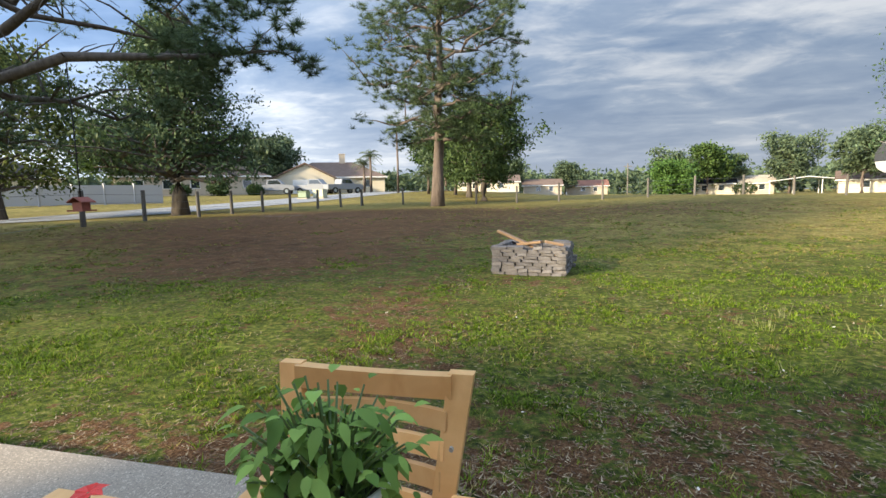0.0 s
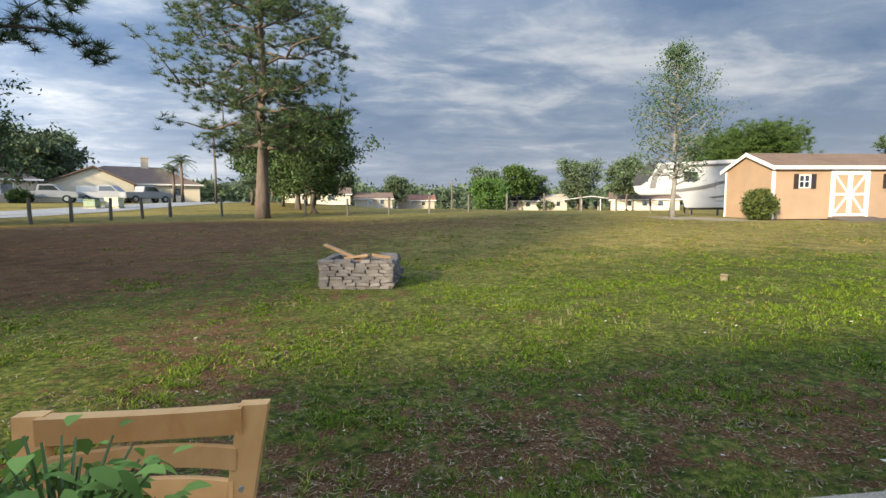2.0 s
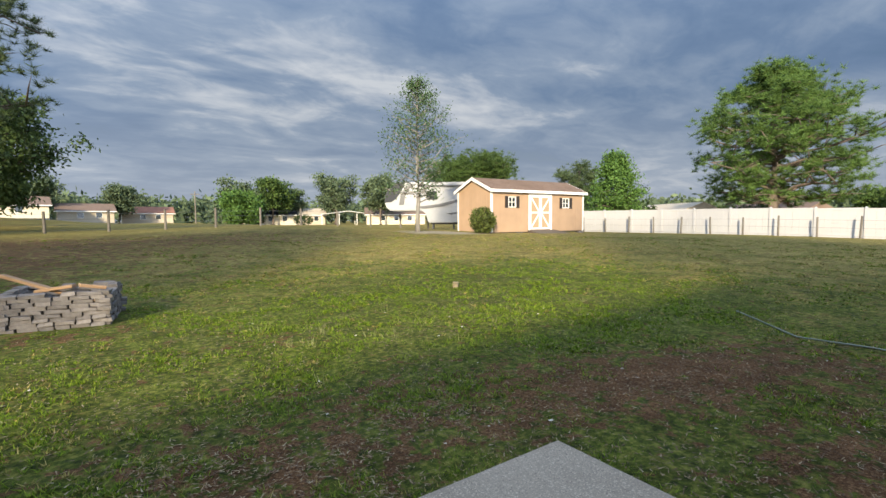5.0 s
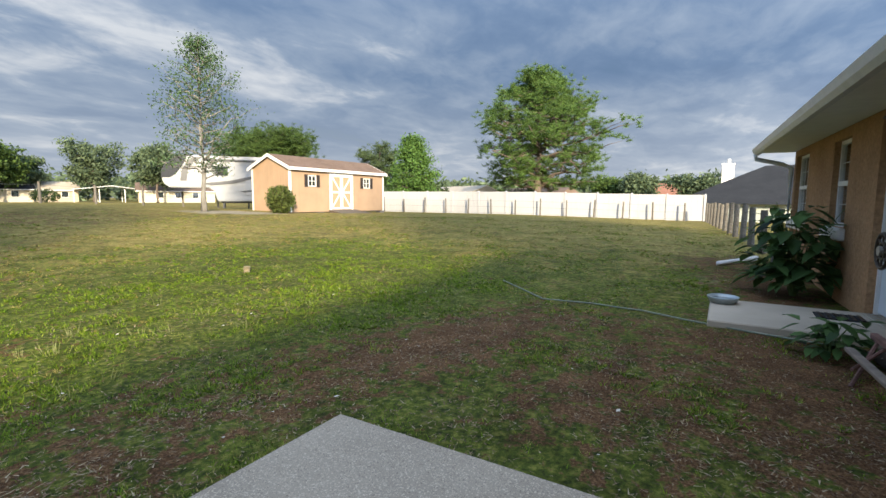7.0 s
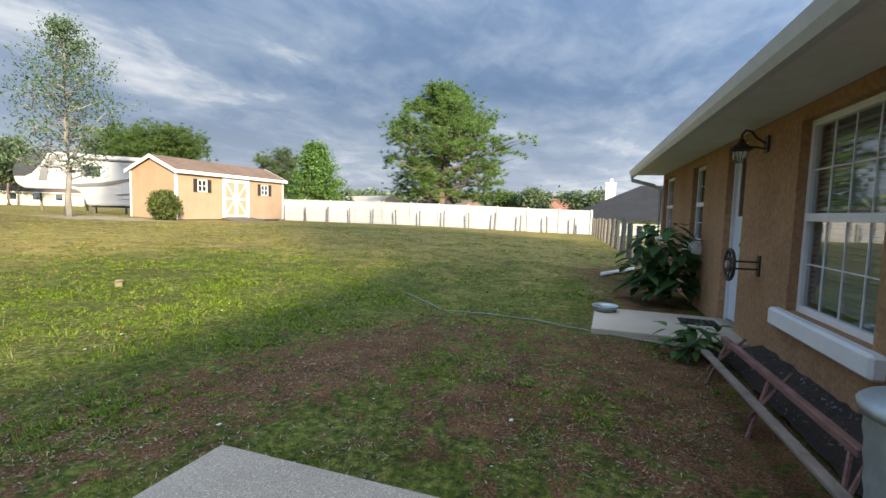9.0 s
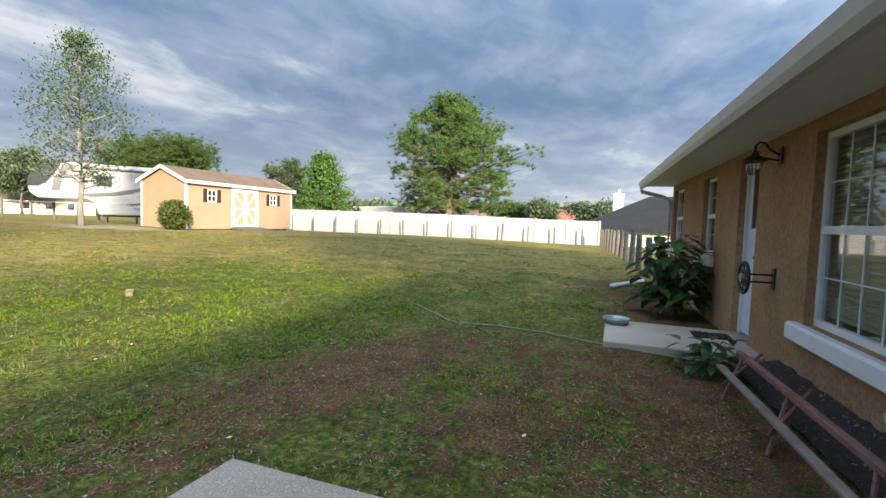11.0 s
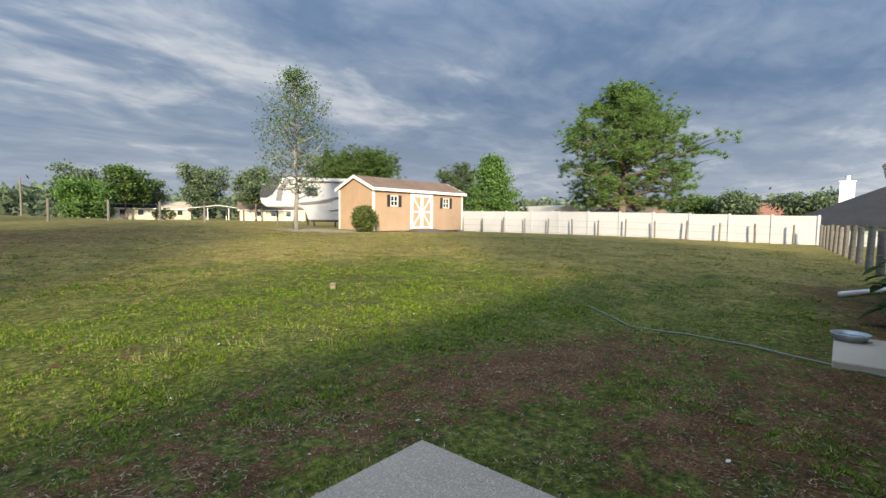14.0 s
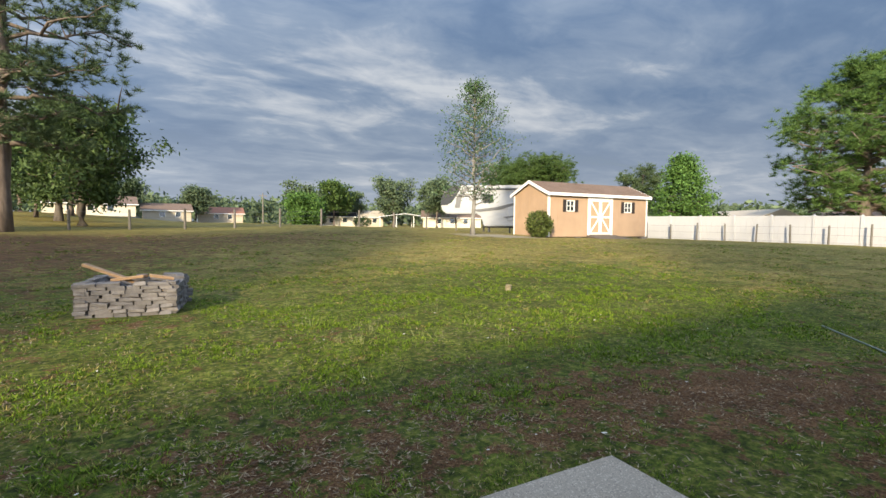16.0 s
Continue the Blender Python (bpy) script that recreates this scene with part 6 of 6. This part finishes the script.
def pickup(x, y, yaw, label):
    c = empty("pickup_truck", Matrix.Translation((x, y, gz(x, y))) @ Matrix.Rotation(math.radians(yaw), 4, "Z"))
    b = prism(bmesh.new(), [(-2.8, 0.5), (-2.8, 1.15), (-0.6, 1.2), (-0.5, 1.25), (1.2, 1.25), (2.55, 1.12), (2.75, 0.95), (2.75, 0.5)], -0.95, 0.95)
    bmesh.ops.bevel(b, geom=list(b.edges), offset=0.05, segments=2, affect="EDGES")
    part("body", b, M_RV, c)
    b = prism(bmesh.new(), [(-0.75, 1.2), (-0.6, 1.85), (-0.4, 1.9), (0.7, 1.9), (1.35, 1.25)], -0.82, 0.82)
    bmesh.ops.bevel(b, geom=list(b.edges), offset=0.04, segments=1, affect="EDGES")
    part("cab", b, M_RV, c)
    part("side_window", prism(bmesh.new(), [(-0.55, 1.3), (-0.45, 1.78), (0.65, 1.78), (1.1, 1.3)], -0.835, 0.835), M_GLASS, c)
    for xw in (-1.75, 1.75):
        for yw in (-0.98, 0.76):
            q = bmesh.new()
            cyl(q, (xw, yw, 0.4), (xw, yw + 0.22, 0.4), 0.4, seg=18)
            w = part("wheel", q, M_TYRE, c)
            q = bmesh.new()
            cyl(q, (xw, yw - 0.01, 0.4), (xw, yw + 0.23, 0.4), 0.22, seg=12)
            part("rim", q, M_ZINC, w)
    return tagged(c, label, "pickup truck")


pickup(-31.3, 56.5, 5, "white pickup truck parked across the street")
pickup(-28.2, 58.0, 60, "white pickup truck parked nose-out by the house")
pickup(-35.8, 54.0, 20, "white pickup truck parked beside the beige house")

# utility pole far off
up_ = empty("utility_pole", Matrix.Translation((15.0, 115.0, gz(15, 115))))
q = bmesh.new()
cyl(q, (0, 0, 0), (0, 0, 7.0), 0.16, 0.11, 8)
part("pole", q, M_POST, up_)
part("crossarm", bx(-0.9, 0.9, -0.06, 0.06, 6.3, 6.45), M_POST, up_)
tagged(up_, "wooden utility pole beyond the field", "utility pole")

# ---------------------------------------------------------------- trees
tree("pine_tree", (-8.1, 29.6), 17.5, 4.9, 0.24, "tall open-crowned pine standing in the yard", M_NEEDLE, M_BARK, "needle", 0.36, 46, 0.22, "round", 0.40, 36, 0.42, (0.5, 0), 5, 6, 8, 0.08)
tree("oak_tree", (-6.9, 41.5), 8.2, 3.3, 0.2, "leafy green oak behind the pine", M_OLIVE, M_BARK_DARK, "leaf", 0.3, 34, 0.4, "round", 0.17, 70, 0.5, seed=6)
tree("oak_tree", (-9.6, 49.0), 8.0, 3.2, 0.22, "dark green oak behind the yard fence", M_OAK, M_BARK_DARK, "leaf", 0.28, 32, 0.4, "round", 0.17, 70, 0.5, seed=16)
tree("cedar_tree", (-21.2, 22.6), 11.0, 5.2, 0.19, "broad dark evergreen tree by the street", M_CEDAR, M_BARK_DARK, "leaf", 0.38, 70, 0.22, "cone", 0.12, 58, 0.40, seed=7, sub=5, droop=0.05)
tree("oak_tree", (-28.5, 18.5), 8.0, 4.0, 0.2, "mid-green tree across the street", M_SHRUB, M_BARK_DARK, "leaf", 0.25, 34, 0.5, "round", 0.15, 60, 0.6, seed=8)
near_pine = tree("pine_tree", (-15.4, 8.6), 12.0, 6.4, 0.24, "large spreading pine beside the patio", M_NEEDLE, M_BARK_DARK, "needle", 0.36, 24, 0.12, "round", 0.26, 30, 0.34, (0.3, 0.3), 9, 5, 8, 0.1)
# next three oaks stay out of view, added only to cast shade on the ground
tree("oak_tree", (-4.0, -14.5), 12.5, 5.4, 0.34, "unseen dense oak behind the house, added to shade the lawn", M_OAK, M_BARK_DARK, "leaf", 0.45, 54, 0.4, "round", 0.2, 70, 0.6, seed=10)
tree("oak_tree", (-20.5, -4.6), 13.0, 5.2, 0.26, "unseen dense oak west of the patio, added to shade the lawn", M_OAK, M_BARK_DARK, "leaf", 0.45, 54, 0.4, "round", 0.2, 70, 0.6, seed=22)
tree("oak_tree", (-25.0, 4.2), 7.4, 5.2, 0.1, "unseen dense oak beside the street, added to shade the soil", M_OAK, M_BARK_DARK, "leaf", 0.45, 56, 0.4, "round", 0.2, 70, 0.6, seed=19)
tree("young_tree", (12.3, 20.6), 8.1, 1.8, 0.2, "slender pale-barked young tree with sparse leaves", M_YOUNG, M_BARK_PALE, "leaf", 0.10, 54, 0.7, "oval", 0.062, 22, 0.24, (0.1, 0), 12, 4)
tree("pine_tree", (34.3, 43.5), 7.0, 4.9, 0.45, "flat-topped dark pine behind the camper", M_NEEDLE_MID, M_BARK, "needle", 0.3, 46, 0.22, "umbrella", 0.42, 34, 0.5, seed=13, sub=7, tufts=14)
tree("maple_tree", (40.5, 28.5), 7.8, 2.3, 0.08, "bright green leafy tree behind the white fence", M_LIME, M_BARK_DARK, "leaf", 0.2, 46, 0.5, "oval", 0.14, 60, 0.42, seed=14)
tree("pine_tree", (47, 38), 7.4, 2.3, 0.4, "slim pine behind the white fence", M_NEEDLE, M_BARK, "needle", 0.2, 22, 0.25, "umbrella", 0.5, 30, 0.4, seed=15, tufts=9)
tree("pine_tree", (55.8, 20.2), 16.6, 7.6, 0.15, "big bushy sunlit pine beyond the white fence", M_NEEDLE_LIT, M_BARK, "needle", 0.5, 84, 0.30, "bell", 0.62, 42, 0.52, (0, 0), 17, 5, 6, 0.05)
tree("oak_tree", (18.4, 88), 5.0, 3.2, 0.06, "bright green tree at the edge of the field", M_LIME, M_BARK_DARK, "leaf", 0.25, 30, 0.4, "round", 0.24, 60, 0.6, seed=18)
far = [(29, 106, 11, 5.5), (42.7, 104, 11.5, 6), (47, 90, 11, 5.5), (54, 98, 10, 5), (34, 112, 9, 5), (22, 104, 8, 5), (60, 80, 10, 5), (-12, 120, 8, 5), (1.5, 125, 9, 3.5), (-48, 58, 9, 4.5), (-45, 68, 10, 5), (-42.5, 62, 8.5, 4.5), (-52, 46, 9, 5), (-16, 66, 8.5, 4.5), (-11, 62, 7.5, 4), (-19, 72, 9, 4.5), (92, 14, 5.6, 4), (85, 4, 4.4, 4), (98, 20, 5, 4)]
for i, (x, y, h_, r_) in enumerate(far):
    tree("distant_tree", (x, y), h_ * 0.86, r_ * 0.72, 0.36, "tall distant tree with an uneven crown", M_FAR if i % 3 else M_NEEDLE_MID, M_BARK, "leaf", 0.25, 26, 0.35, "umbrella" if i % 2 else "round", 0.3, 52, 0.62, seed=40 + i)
palm((-25.2, 60.5), 5.2, "cabbage palm before the cream house", 1, 1.6)
palm((-26.8, 62), 4.2, "leaning cabbage palm before the cream house", 2, 1.6)
palm((-20.3, 57.5), 8.0, "tall thin palm across the street", 3, 1.5, 0.13)
palm((-15.5, 54.5), 2.4, "short broad palm across the street", 4, 2.2)
palm((-12.0, 53.5), 2.6, "short broad palm with drooping fronds", 5, 2.2)
for i, (x, y, r_, h_) in enumerate([(-40, 49, 1.2, 1.6), (-43, 46.5, 1.0, 1.3), (-36.8, 51.5, 0.9, 1.2), (-47, 43, 1.3, 1.7), (33, 98, 2.0, 2.2), (22, 93, 1.8, 2.4), (62, 24, 2.5, 2.6), (47, 30, 2.2, 2.6)]):
    bush("hedge_bush", (x, y), r_, h_, "dark clipped bush near a distant house", M_OAK, 70 + i, 320, 0.16)

# the pine's low limb reaching over the lawn, with its own twigs and needles
rg = np.random.default_rng(91)
vv, ff, tips = [], [], []
limb = [Vector(p) for p in ((-0.1, 0, 2.9), (2.2, -0.5, 3.45), (5.4, -0.7, 3.85), (7.2, 0.6, 4.05), (8.6, 1.5, 4.3))]
tube(vv, ff, limb, [0.16, 0.13, 0.10, 0.06, 0.02], 8)
upper = [Vector(p) for p in ((0, 0, 4.4), (2.6, 0.2, 4.9), (4.2, 0.3, 5.7), (6.4, 1.3, 5.8), (7.6, 2.0, 5.9))]
tube(vv, ff, upper, [0.13, 0.11, 0.08, 0.05, 0.015], 8)
for line in (limb, upper):
    for i in range(26):
        k = rg.uniform(1.2, 4.0)
        j = min(int(k), 3)
        p0 = line[j].lerp(line[j + 1], k - j)
        e0 = p0 + Vector(rg.normal(size=3)) * 0.55 + Vector((0.2, 0.1, 0.1))
        tube(vv, ff, [p0, p0.lerp(e0, 0.5) + Vector((0, 0, 0.06)), e0], [0.018, 0.012, 0.005], 5)
        if k > 2.4:
            tips.append(tuple(e0))
child("low_limb", mesh_from("low_limb", vv, ff, M_BARK_DARK, True), near_pine)
child("limb_needles", soup("limb_needles", needle_tufts(rg, np.array(tips), 70, 9, 0.2, 0.24, 0.7), M_NEEDLE), near_pine)
fd = empty("bird_feeder", Matrix.Translation((-10.0, 7.9, -0.22)))
zl = gz(-15.4, 8.6) - 0.12 + 4.06
vv, ff = [], []
tube(vv, ff, [(0, 0, 1.5), (0.01, 0, 2.6), (0, 0, zl)], [0.012] * 3, 6)
child("rope", mesh_from("rope", vv, ff, M_DARK, True), fd)
M_FEED = plain("dull_red_paint", (0.26, 0.07, 0.045), 0.6)
part("tray", bx(-0.2, 0.2, -0.15, 0.15, 1.24, 1.27), M_FEED, fd)
part("hopper", bx(-0.12, 0.12, -0.09, 0.09, 1.27, 1.42), M_FEED, fd)
part("roof", prism(bmesh.new(), [(-0.2, 1.41), (0.0, 1.51), (0.2, 1.41), (0.2, 1.43), (0.0, 1.53), (-0.2, 1.43)], -0.15, 0.15), M_FEED, fd)
tagged(fd, "dull red bird feeder hanging from a pine limb", "bird feeder")

# woods on the horizon
rg = np.random.default_rng(77)
cs = []
for i in range(2600):
    a = math.radians(rg.uniform(-25, 160))
    R = rg.uniform(150, 215)
    x, y = R * math.cos(a), R * math.sin(a)
    top = 4.5 + 4.0 * (0.5 + 0.5 * noise.noise((a * 16, R * 0.02, 3.0))) + 1.5 * noise.noise((a * 60, 0, 1))
    cs.append((x, y, gz(x, y) + top * math.sqrt(rg.uniform(0, 1))))
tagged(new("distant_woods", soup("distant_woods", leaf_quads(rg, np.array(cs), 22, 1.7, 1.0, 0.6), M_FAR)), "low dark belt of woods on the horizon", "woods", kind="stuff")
